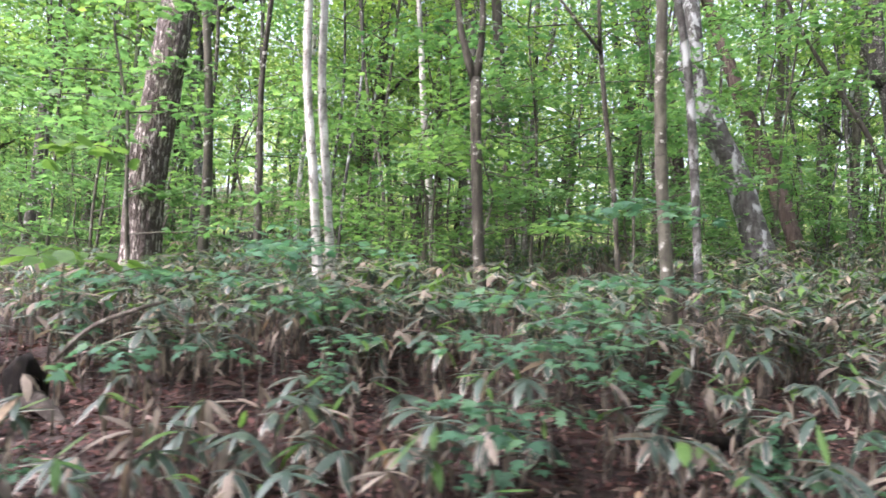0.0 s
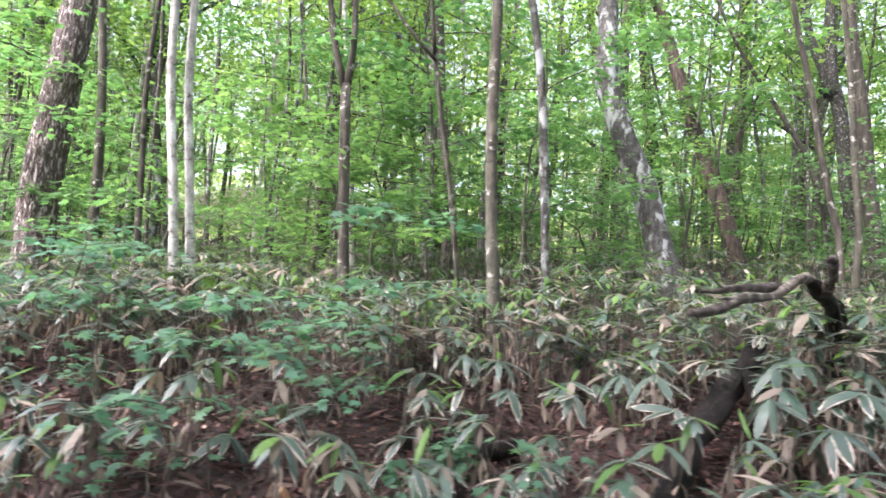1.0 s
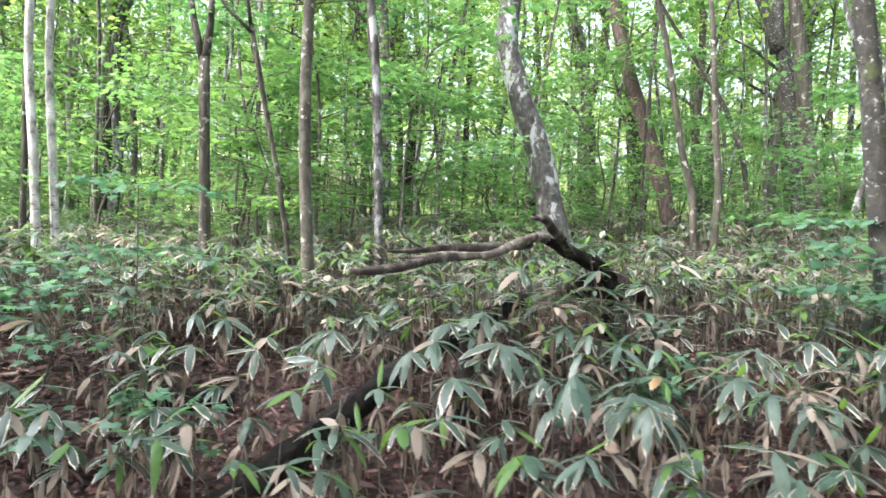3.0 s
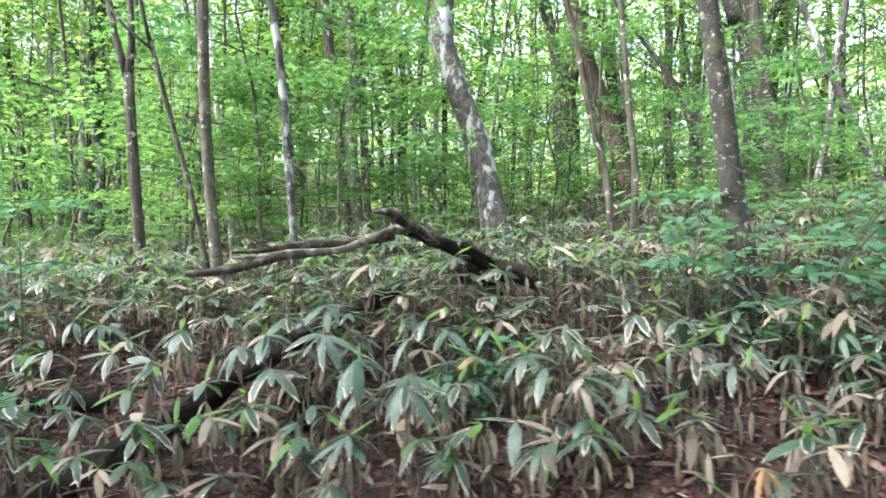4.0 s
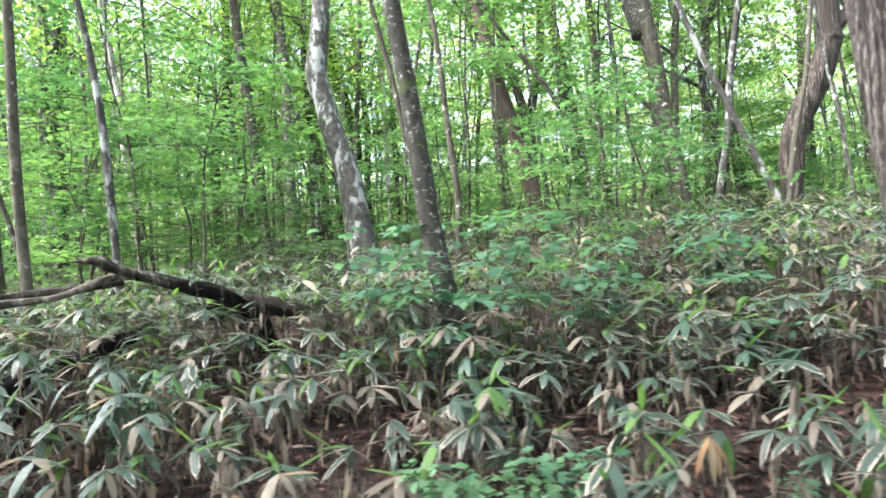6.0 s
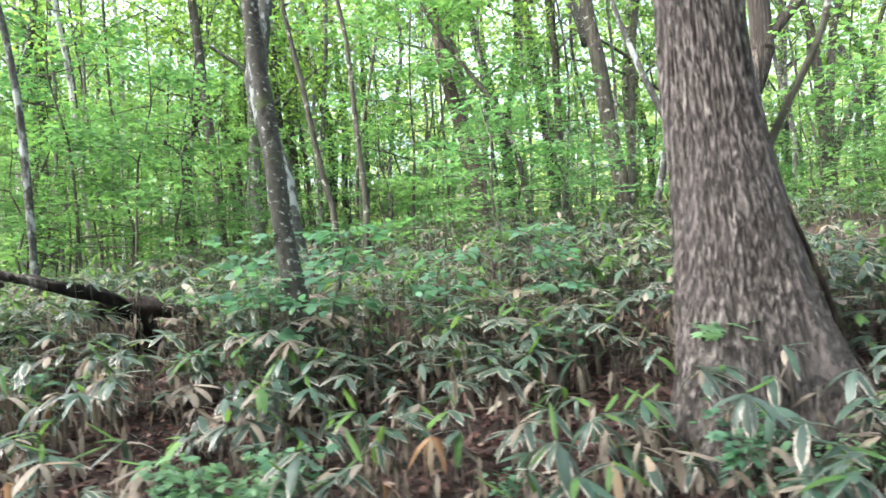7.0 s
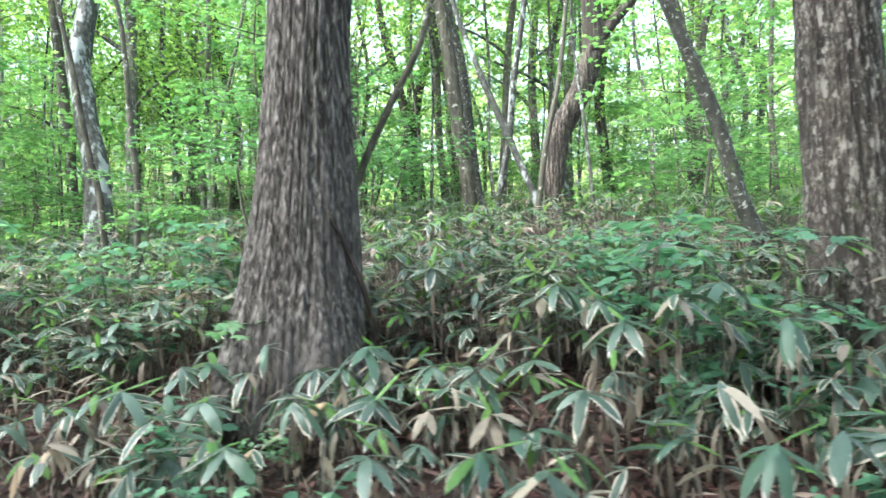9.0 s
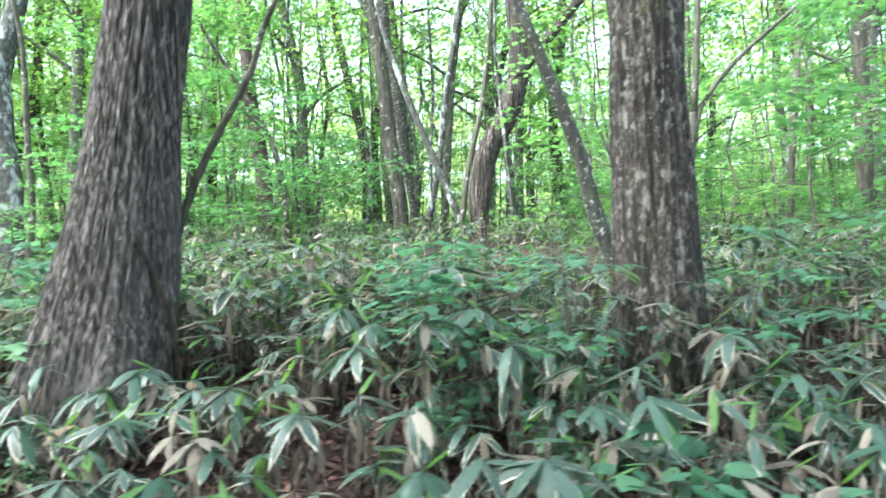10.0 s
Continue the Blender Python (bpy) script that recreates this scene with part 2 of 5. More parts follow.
# ---- shapes ----
def ground_z(x, y):
    """The height of the ground: a trail, a low bank beside it and a wood that climbs gently."""
    z = np.interp(y, [-40, -8, -2, 0.2, 1.2, 2, 3, 4, 5.5, 8, 11, 16, 25, 45, 70, 130, 300], [-1.6, -0.5, -0.22, -0.2, -0.1, 0.15, 0.42, 0.66, 0.86, 1.32, 1.65, 2.0, 2.5, 4, 7, 16, 40])
    z = z + np.interp(x, [-10, -5, 0, 3, 6, 10], [-0.35, -0.25, 0.05, 0.1, 0.0, -0.1]) * np.interp(y, [4.5, 8.0], [0, 1])
    z = z + 2.1 * np.exp(-(((x + 13.8) / 6.0) ** 4) - ((y - 30.0) / 2.6) ** 2)
    return z + 0.05 * np.sin(1.3 * x + 0.7 * y) + 0.035 * np.sin(2.9 * x - 1.7 * y + 1)


def mesh_of(name, verts, faces, mats, uvs=None, index=None, smooth=True):
    """A mesh from arrays; faces: rows of equal length, or a list of such arrays."""
    groups = faces if isinstance(faces, list) else [faces]
    me = bpy.data.meshes.new(name)
    sizes = np.concatenate([np.full(len(f), f.shape[1]) for f in groups]).astype(np.int32)
    loops = np.concatenate([f.ravel() for f in groups]).astype(np.int32)
    me.vertices.add(len(verts))
    me.vertices.foreach_set("co", np.asarray(verts, np.float32).ravel())
    me.loops.add(len(loops))
    me.loops.foreach_set("vertex_index", loops)
    me.polygons.add(len(sizes))
    me.polygons.foreach_set("loop_start", np.concatenate([[0], np.cumsum(sizes)[:-1]]).astype(np.int32))
    for m in mats if isinstance(mats, (list, tuple)) else [mats]:
        me.materials.append(m)
    if index is not None:
        me.polygons.foreach_set("material_index", np.asarray(index, np.int32))
    me.polygons.foreach_set("use_smooth", np.full(len(sizes), smooth))
    if uvs is not None:
        layer = me.uv_layers.new(name="UVMap")
        layer.data.foreach_set("uv", np.asarray(uvs, np.float32)[loops].ravel())
    me.update(calc_edges=True)
    me.validate()
    return me


def smooth_path(pts, pace):
    """Points x, y, z, radius along a curve through the given ones, about pace metres apart."""
    p = np.array(pts, float)
    if len(p) < 2:
        return p
    ext = np.vstack([2 * p[0] - p[1], p, 2 * p[-1] - p[-2]])
    out = []
    for i in range(1, len(ext) - 2):
        a, b, c, d = ext[i - 1 : i + 3]
        n = max(2, int(np.linalg.norm(c[:3] - b[:3]) / pace))
        s = np.linspace(0, 1, n, endpoint=False)[:, None]
        l0, l1, l2 = (max(1e-6, np.linalg.norm((v - u)[:3])) for u, v in ((a, b), (b, c), (c, d)))
        tb = l1 * ((b - a) / l0 * l1 + (c - b) / l1 * l0) / (l0 + l1)
        tc = l1 * ((c - b) / l1 * l2 + (d - c) / l2 * l1) / (l1 + l2)
        out.append((2 * s**3 - 3 * s**2 + 1) * b + (s**3 - 2 * s**2 + s) * tb + (3 * s**2 - 2 * s**3) * c + (s**3 - s**2) * tc)
    out = np.vstack(out + [p[-1:]])
    out[:, 3] = np.maximum(out[:, 3], 0.002)
    return out


def tube(path, sides, relief=None):
    """The skin of a limb along a path, closed at both ends. relief(angle, height, point) moves the skin out, in metres."""
    path = np.asarray(path)
    n = len(path)
    along = np.gradient(path[:, :3], axis=0)
    along /= np.linalg.norm(along, axis=1)[:, None] + 1e-9
    side = np.cross(along, np.where(np.abs(along[:, 1:2]) < 0.9, [[0, 1.0, 0]], [[1.0, 0, 0]]))
    side /= np.linalg.norm(side, axis=1)[:, None] + 1e-9
    up = np.cross(along, side)
    ang = np.linspace(0, 2 * np.pi, sides, endpoint=False)
    r = np.repeat(path[:, 3:4], sides, 1)
    if relief is not None:
        r = r + np.array([[relief(a, q[2], q) for a in ang] for q in path])
    v = path[:, None, :3] + r[:, :, None] * (np.cos(ang)[None, :, None] * side[:, None] + np.sin(ang)[None, :, None] * up[:, None])
    v = np.vstack([v.reshape(-1, 3), path[:1, :3], path[-1:, :3]])
    i, j = np.meshgrid(np.arange(n - 1), np.arange(sides), indexing="ij")
    k = (j + 1) % sides
    q = np.stack([i * sides + j, i * sides + k, (i + 1) * sides + k, (i + 1) * sides + j], -1).reshape(-1, 4)
    j = np.arange(sides)
    lo = np.stack([j * 0 + n * sides, (j + 1) % sides, j], 1)
    hi = np.stack([j * 0 + n * sides + 1, (n - 1) * sides + j, (n - 1) * sides + (j + 1) % sides], 1)
    return v, q, np.vstack([lo, hi])


def many_tubes(paths, sides):
    vs, qs, ts, base = [], [], [], 0
    for p in paths:
        v, q, t = tube(p, sides)
        vs.append(v), qs.append(q + base), ts.append(t + base)
        base += len(v)
    return np.vstack(vs), [np.vstack(qs), np.vstack(ts)]


def part(name, mesh, parent, label=""):
    ob = new(name, mesh)
    ob.parent = parent
    return tagged(ob, label)


def thing(name, at, label, category, group="", kind=""):
    ob = new(name)
    ob.empty_display_size = 0.1
    ob.location = at
    return tagged(ob, label, category, group, kind)


# Leaf outlines, 1 long, tip along +y, upper side +z.
LOBED = np.array([(0, 0, 0), (0.16, 0.02, 0), (0.5, 0.18, -0.04), (0.24, 0.36, 0.01), (0.52, 0.66, -0.05), (0.16, 0.6, 0.01), (0, 1, -0.05),
                  (-0.16, 0.6, 0.01), (-0.52, 0.66, -0.05), (-0.24, 0.36, 0.01), (-0.5, 0.18, -0.04), (-0.16, 0.02, 0)])
OVATE = np.array([(0, 0, 0), (0.24, 0.16, 0.02), (0.34, 0.42, 0.02), (0.2, 0.75, 0), (0, 1, -0.06), (-0.2, 0.75, 0), (-0.34, 0.42, 0.02), (-0.24, 0.16, 0.02)])
DIAMOND = np.array([(0, 0, 0), (0.34, 0.42, 0.03), (0, 1, -0.06), (-0.34, 0.42, 0.03)])


def turned(ahead, above):
    """Turns whose y looks ahead and whose z is near above."""
    y = ahead / (np.linalg.norm(ahead, axis=1)[:, None] + 1e-9)
    x = np.cross(y, above)
    x /= np.linalg.norm(x, axis=1)[:, None] + 1e-9
    return np.stack([x, y, np.cross(x, y)], -1)


def leaf_mesh(name, outline, places, turns, sizes, material):
    v = places[:, None] + np.einsum("nij,kj->nki", turns, outline) * sizes[:, None, None]
    k = len(outline)
    return mesh_of(name, v.reshape(-1, 3), np.arange(len(places) * k).reshape(-1, k), material, smooth=False)


def sprays(rng, centres, reach, count, size, flat=0.7):
    """Leaves in level sprays round the given centres: places, turns and sizes."""
    c = np.repeat(centres, count, 0)
    rr = np.repeat(np.broadcast_to(reach, len(centres)), count)
    n = len(c)
    a, rho = rng.uniform(0, 2 * np.pi, n), np.sqrt(rng.uniform(0, 1, n))
    p = c + np.stack([rr * rho * np.cos(a), rr * rho * np.sin(a), -0.16 * rr * rho**2 + rng.normal(0, 0.06, n) * rr], 1)
    b = a + rng.normal(0, 0.8, n)
    ahead = np.stack([np.cos(b), np.sin(b), rng.normal(-0.25, 0.25, n)], 1)
    above = np.stack([rng.normal(0, flat, n), rng.normal(0, flat, n), np.ones(n)], 1)
    return p, turned(ahead, above), size * rng.uniform(0.65, 1.25, n)


def limb_path(rng, start, azimuth, length, r, rise=0.5, bend=0.25):
    """A limb that leaves the trunk and bends towards level."""
    p, h, out = np.array(start, float), rise, []
    for i in range(6):
        out.append((*p, r * (1 - i / 6.5)))
        azimuth += rng.normal(0, bend)
        h += rng.normal(-0.08, 0.12)
        p = p + length / 5 * np.array([np.cos(azimuth) * np.cos(h), np.sin(azimuth) * np.cos(h), np.sin(h)])
    return out


# ---- ground: one sheet, finer along the trail ----
def graded(lo, a, b, hi, fine):
    left = a - np.geomspace(fine, a - lo + fine, 24)[::-1] + fine
    right = b + np.geomspace(fine, hi - b + fine, 24) - fine
    return np.unique(np.concatenate([left, np.arange(a, b, fine), right]))


gx, gy = np.meshgrid(graded(-500, -12, 12, 500, 0.12), graded(-400, -1, 9, 700, 0.12))


def bump_at(x, y):
    """The small unevenness of the ground beside the trail."""
    return noise.noise(Vector((x * 2.3, y * 2.3, 0))) * 0.04 + noise.noise(Vector((x * 7, y * 7, 3))) * 0.012 if abs(x) < 14 and -2 < y < 11 else 0


bumps = np.array([bump_at(x, y) for x, y in zip(gx.ravel(), gy.ravel())])
gv = np.stack([gx.ravel(), gy.ravel(), ground_z(gx, gy).ravel() + bumps], 1)
w = gx.shape[1]
ij = (np.arange(gx.shape[0] - 1)[:, None] * w + np.arange(w - 1)).ravel()
ground = new("ground", mesh_of("ground", gv, np.stack([ij, ij + 1, ij + w + 1, ij + w], 1), SOIL))
tagged(ground, "brown leaf-strewn forest soil rising from a trail", "ground", kind="structure")

TAKEN = []


# ---- trees ----
def tree(name, label, pts, skin, height, sides=12, limbs=5, leaf=0.085, leaves=1400, low=4.0, forks=(), flare=0.5, relief=None, pace=0.22, seed=0, spread=2.2, group=""):
    """A tree whose trunk follows pts (x, y, z, radius), runs on up to height over its foot, and carries limbs and a crown."""
    rng = np.random.default_rng(seed + 7)
    x0, y0, z0, r0 = pts[0]
    foot = float(ground_z(x0, y0))
    drop = max(0.0, z0 - foot)
    lean = (np.array(pts[1][:2]) - np.array(pts[0][:2])) / max(pts[1][2] - pts[0][2], 0.2)
    bx, by = x0 - lean[0] * drop, y0 - lean[1] * drop
    base = thing(name, (bx, by, foot), label, "tree", group)
    TAKEN.append((bx, by, r0 + 0.15))
    line = [(bx, by, foot - 0.15, r0 * (1 + flare * 1.3)), (bx + lean[0] * 0.12, by + lean[1] * 0.12, foot + 0.12, r0 * (1 + flare * 0.6)), *pts]
    if drop < 0.3:
        line = [line[0], *pts]
    xt, yt, zt, rt = pts[-1]
    way = np.array([pts[-1][i] - pts[-2][i] for i in (0, 1)]) / max(pts[-1][2] - pts[-2][2], 0.2)
    top = []
    if not forks:
        for k in (0.3, 0.65, 1.0):
            dz = (foot + height - zt) * k
            top.append((xt + way[0] * dz * (1 - 0.45 * k) + rng.normal(0, 0.12), yt + way[1] * dz * (1 - 0.45 * k) + rng.normal(0, 0.12), zt + dz, max(rt * (1 - 0.85 * k), 0.012)))
    org = np.array([bx, by, foot])
    path = smooth_path(line + top, max(pace, 0.3))
    if pace < 0.2:
        path = smooth_path(line + top, pace)
        fine = path[:, 2] < line[-1][2] + 0.6
        path = np.vstack([path[fine], path[~fine][2 :: max(1, int(0.4 / pace))], path[-1:]])
    path[:, :3] -= org
    v, q, t = tube(path, sides, relief)
    part("trunk", mesh_of("trunk", v, [q, t], skin), base)
    ends = []
    for f in forks:
        fx, fy, fz, fr = f[-1]
        d = np.array([f[-1][i] - f[-2][i] for i in range(3)])
        d /= np.linalg.norm(d)
        more = [(fx + d[0] * s + rng.normal(0, 0.15), fy + d[1] * s + rng.normal(0, 0.15), fz + max(d[2], 0.6) * s, fr * k) for s, k in ((1.5, 0.7), (3.2, 0.45), (5.0, 0.2))]
        fp = smooth_path(list(f) + more, pace)
        fp[:, :3] -= org
        v, q, t = tube(fp, max(6, sides - 2))
        part("limb", mesh_of("limb", v, [q, t], skin), base)
        ends += [fp[i, :3] for i in range(len(fp) // 2, len(fp), 3)]
    high = path[path[:, 2] > low]
    for i in range(limbs if len(high) > 2 else 0):
        s = high[min(len(high) - 1, int((0.05 + 0.9 * (i + 0.5) / limbs) * len(high)))]
        lp = limb_path(rng, s[:3], i * 2.4 + rng.uniform(0, 1), spread * rng.uniform(0.7, 1.3), max(s[3] * 0.5, 0.012))
        v, q, t = tube(smooth_path(lp, 0.45), 5)
        part("limb", mesh_of("limb", v, [q, t], skin), base)
        ends += [np.array(e[:3]) for e in lp[2:]]
    if len(high):
        ends += [high[-1, :3], high[int(len(high) * 0.8), :3]]
    if ends and leaves:
        ends = np.array(ends)
        c = ends[rng.integers(0, len(ends), max(8, leaves // 45))]
        c = c + rng.normal(0, 0.45, c.shape) * [1, 1, 0.6]
        p, rt_, s = sprays(rng, c, rng.uniform(0.4, 0.9, len(c)), 45, leaf)
        part("crown", leaf_mesh("crown", DIAMOND if leaf > 0.09 else OVATE[[0, 1, 3, 4, 5, 7]] * [1.3, 1, 1], p, rt_, s, CANOPY), base, "bright green backlit leaves")
    return base


def furrows(depth, n=7.0, tall=1.3, roots=(), seed=0.0):
    """Bark ridges that wander up a thick trunk, and root swellings at its foot."""
    def skin(a, z, q):
        v = Vector((math.cos(a) * n, math.sin(a) * n, z * tall + seed))
        ridge = min(1.0, abs(noise.noise(v)) * 3.2)
        out = depth * (ridge - 0.6) + 0.02 * noise.noise(Vector((math.cos(a) * 1.3, math.sin(a) * 1.3, z * 0.8 + seed)))
        for angle, size, width in roots:
            d = math.atan2(math.sin(a - angle), math.cos(a - angle))
            out += size * math.exp(-(d / width) ** 2) * math.exp(-max(z, 0) / 0.28)
        return out
    return skin


# The large trees beside the trail.
oak = tree("oak_tree", "thick grey-brown oak with deeply ridged bark and flared roots", [(3.22, 3.47, 0.78, 0.366), (3.212, 3.55, 1.06, 0.337), (3.215, 3.63, 1.37, 0.310), (3.205, 3.73, 1.77, 0.278), (3.19, 3.85, 2.29, 0.255), (3.19, 3.95, 2.77, 0.248)],
     OAK, 15, 288, 7, 0.09, 1000, 6.5, flare=0.2, relief=furrows(0.020, 12.0, 1.3, [(2.5, 0.17, 0.45), (5.2, 0.12, 0.45), (0.6, 0.06, 0.4)]), pace=0.05, seed=1, spread=3.0)
v, q, t = tube(smooth_path([(x - oak.location.x, y - oak.location.y, z - oak.location.z, r) for x, y, z, r in [(3.14, 3.36, 0.95, 0.10), (3.06, 3.22, 0.72, 0.125), (3.00, 3.08, 0.54, 0.115), (2.95, 2.94, 0.40, 0.095), (2.91, 2.80, 0.27, 0.06)]], 0.03), 60, furrows(0.014, 9.0, 3.0, (), 4.0))
part("root", mesh_of("root", v, [q, t], OAK), oak)
tree("oak_tree", "dark upright oak with scaly ridged bark", [(6.19, 3.88, 1.03, 0.243), (6.195, 3.925, 1.34, 0.228), (6.205, 3.975, 1.75, 0.219), (6.21, 4.04, 2.24, 0.210), (6.23, 4.10, 2.71, 0.206)],
     OAK_DARK, 14, 180, 7, 0.09, 1000, 6.0, flare=0.2, relief=furrows(0.017, 9.0, 3.2, [(4.2, 0.06, 0.5)], 5.0), pace=0.04, seed=2, spread=2.8)
tree("pine_tree", "leaning pine with pinkish-grey plated bark", [(-8.53, 6.50, 1.22, 0.222), (-8.54, 6.50, 2.09, 0.202), (-8.43, 6.50, 3.04, 0.184), (-8.30, 6.50, 4.20, 0.172)],
     PINE, 15, 60, 5, 0.1, 1400, 6.0, flare=0.2, relief=furrows(0.016, 6.0, 3.0, (), 9.0), pace=0.06, seed=3)
tree("birch_tree", "slim pale-barked birch standing close to another", [(-6.36, 5.36, 1.27, 0.043), (-6.45, 5.36, 2.22, 0.040), (-6.54, 5.36, 3.00, 0.039), (-6.56, 5.36, 3.70, 0.038)], PALE, 10, 14, 4, 0.085, 1100, 4.2, seed=4, flare=0.15)
tree("birch_tree", "slim pale-barked birch with dark flecks", [(-6.27, 5.50, 1.27, 0.042), (-6.35, 5.50, 2.10, 0.039), (-6.44, 5.50, 3.04, 0.038), (-6.45, 5.50, 3.86, 0.036)], PALE, 9.5, 14, 4, 0.085, 1000, 4.4, seed=5, flare=0.15)
tree("slender_tree", "slender grey-brown tree beside the pine", [(-7.83, 6.40, 1.68, 0.053), (-7.83, 6.40, 2.41, 0.050), (-7.88, 6.40, 3.34, 0.044), (-7.97, 6.40, 4.29, 0.041)], OLIVE, 9, 12, 4, 0.085, 1000, 4.2, seed=6)
tree("slender_tree", "thin dark wavering young tree", [(-7.14, 6.10, 1.45, 0.036), (-7.17, 6.10, 2.37, 0.031), (-7.20, 6.10, 3.08, 0.028), (-7.14, 6.10, 4.16, 0.025)], BROWN, 7.5, 10, 4, 0.085, 900, 3.6, seed=7)
tree("forked_tree", "dark brown tree forking into two stems", [(-4.94, 5.87, 1.39, 0.059), (-5.00, 5.87, 2.38, 0.054), (-5.04, 5.87, 3.22, 0.052)], BROWN, 9, 12, 0, 0.085, 1200, 9,
     forks=([(-5.04, 5.87, 3.15, 0.045), (-5.19, 5.87, 3.67, 0.034), (-5.25, 5.87, 4.07, 0.030)], [(-5.04, 5.87, 3.15, 0.045), (-4.99, 5.87, 3.56, 0.034), (-5.00, 5.87, 4.08, 0.030)]), seed=8)
tree("slender_tree", "straight slender grey-brown tree", [(-3.50, 4.80, 1.17, 0.053), (-3.55, 4.80, 1.78, 0.048), (-3.59, 4.80, 2.68, 0.047), (-3.59, 4.80, 3.46, 0.044)], OLIVE, 9, 14, 4, 0.085, 1100, 3.8, seed=9)
tree("young_tree", "thin crooked young tree with a rising side branch", [(-3.78, 5.20, 1.05, 0.026), (-3.89, 5.01, 2.02, 0.023), (-3.99, 4.90, 2.60, 0.022), (-4.07, 4.79, 3.14, 0.021)], BROWN, 7, 10, 0, 0.08, 700, 9,
     forks=([(-4.07, 4.79, 3.12, 0.018), (-4.11, 4.70, 3.54, 0.016), (-4.12, 4.66, 3.9, 0.014)], [(-4.06, 4.78, 3.08, 0.016), (-4.23, 4.70, 3.24, 0.014), (-4.45, 4.70, 3.53, 0.012)]), seed=10)
tree("slender_tree", "slender tree with black-flecked bark", [(-3.05, 5.40, 1.18, 0.044), (-3.12, 5.40, 2.47, 0.042), (-3.18, 5.40, 3.23, 0.037), (-3.29, 5.40, 3.90, 0.035)], GREY, 9, 12, 4, 0.085, 1000, 4.2, seed=11)
tree("leaning_tree", "leaning grey tree with pale lichened bark and a knobbly bend", [(-1.42, 7.90, 1.86, 0.185), (-1.47, 7.96, 2.12, 0.166), (-1.60, 8.10, 2.73, 0.166), (-1.83, 8.24, 3.37, 0.158), (-1.95, 8.33, 3.78, 0.152), (-2.10, 8.43, 4.29, 0.165), (-2.08, 8.50, 4.62, 0.152)],
     GREY, 13, 28, 5, 0.085, 1600, 5.2, seed=12, pace=0.08, relief=furrows(0.006, 3.0, 2.0, (), 3.0))
tree("leaning_tree", "leaning reddish-brown tree with flaking bark", [(0.77, 11.20, 2.03, 0.162), (0.61, 11.48, 3.01, 0.151), (0.40, 11.72, 3.87, 0.143), (0.12, 11.99, 4.89, 0.130), (-0.04, 12.20, 5.71, 0.125)], RUSSET, 14, 20, 5, 0.1, 1500, 6, seed=13)
tree("slender_tree", "grey lichen-spotted slender tree leaning back over shrubs", [(0.455, 4.03, 1.21, 0.080), (0.415, 4.03, 1.43, 0.075), (0.36, 4.03, 1.93, 0.071), (0.31, 4.03, 2.45, 0.065), (0.25, 4.03, 2.95, 0.060)], SPOTTED, 10, 20, 5, 0.085, 800, 4.8, seed=14, pace=0.1)
tree("thin_tree", "thin wavering bare-stemmed young tree", [(0.14, 6.50, 1.67, 0.036), (0.16, 6.50, 2.16, 0.036), (0.11, 6.50, 2.73, 0.033), (0.08, 6.50, 3.31, 0.030), (0.04, 6.50, 3.88, 0.027)], OLIVE, 8, 10, 3, 0.085, 700, 4.0, seed=15)
tree("thin_tree", "thin curving young tree", [(-0.12, 6.30, 1.63, 0.036), (-0.15, 6.30, 2.04, 0.035), (-0.24, 6.30, 2.39, 0.034), (-0.33, 6.30, 2.86, 0.032), (-0.43, 6.30, 3.46, 0.030), (-0.55, 6.30, 4.01, 0.027)], BROWN, 8, 10, 3, 0.085, 700, 4.2, seed=16)
tree("young_tree", "thin young tree arching over to one side", [(1.67, 10.0, 1.95, 0.050), (1.49, 10.0, 3.23, 0.045), (1.26, 10.0, 3.80, 0.041), (0.76, 10.0, 4.60, 0.036), (0.25, 10.0, 5.42, 0.027)], BROWN, 8.5, 10, 3, 0.09, 800, 3.0, seed=17)
tree("dark_tree", "dark mossy tree leaning slightly", [(3.21, 11.40, 1.91, 0.150), (3.21, 11.40, 2.42, 0.142), (3.06, 11.40, 3.53, 0.135), (2.95, 11.40, 4.75, 0.128), (2.83, 11.40, 5.67, 0.112)], BROWN, 13, 16, 5, 0.1, 1500, 6, seed=18)
tree("crooked_tree", "stout grey-brown tree with a crooked S-shaped trunk", [(4.69, 10.6, 1.75, 0.200), (4.69, 10.6, 2.48, 0.178), (4.83, 10.6, 3.19, 0.184), (5.17, 10.6, 3.80, 0.180), (5.43, 10.6, 4.50, 0.168)], RIDGED, 13, 40, 0, 0.1, 1500, 9,
     forks=([(5.40, 10.6, 4.4, 0.175), (5.39, 10.6, 5.13, 0.155), (5.30, 10.6, 6.0, 0.12)], [(5.42, 10.6, 4.55, 0.11), (5.72, 10.6, 4.87, 0.092), (5.98, 10.6, 5.15, 0.083)]), seed=19, relief=furrows(0.012, 6, 1.5, (), 2.0), pace=0.09)
tree("thin_tree", "thin grey stem slanting beside the crooked tree", [(4.45, 10.4, 1.94, 0.068), (4.17, 10.4, 2.68, 0.059), (3.84, 10.4, 3.52, 0.055), (3.51, 10.4, 4.37, 0.050), (3.18, 10.4, 5.42, 0.041)], GREY, 9, 10, 3, 0.1, 700, 5, seed=20)
tree("thin_tree", "thin pale grey upright stem", [(3.85, 11.2, 2.68, 0.058), (3.97, 11.2, 3.25, 0.058), (4.05, 11.2, 4.02, 0.057), (4.31, 11.2, 5.53, 0.048)], GREY, 10, 10, 3, 0.1, 700, 5, seed=21)
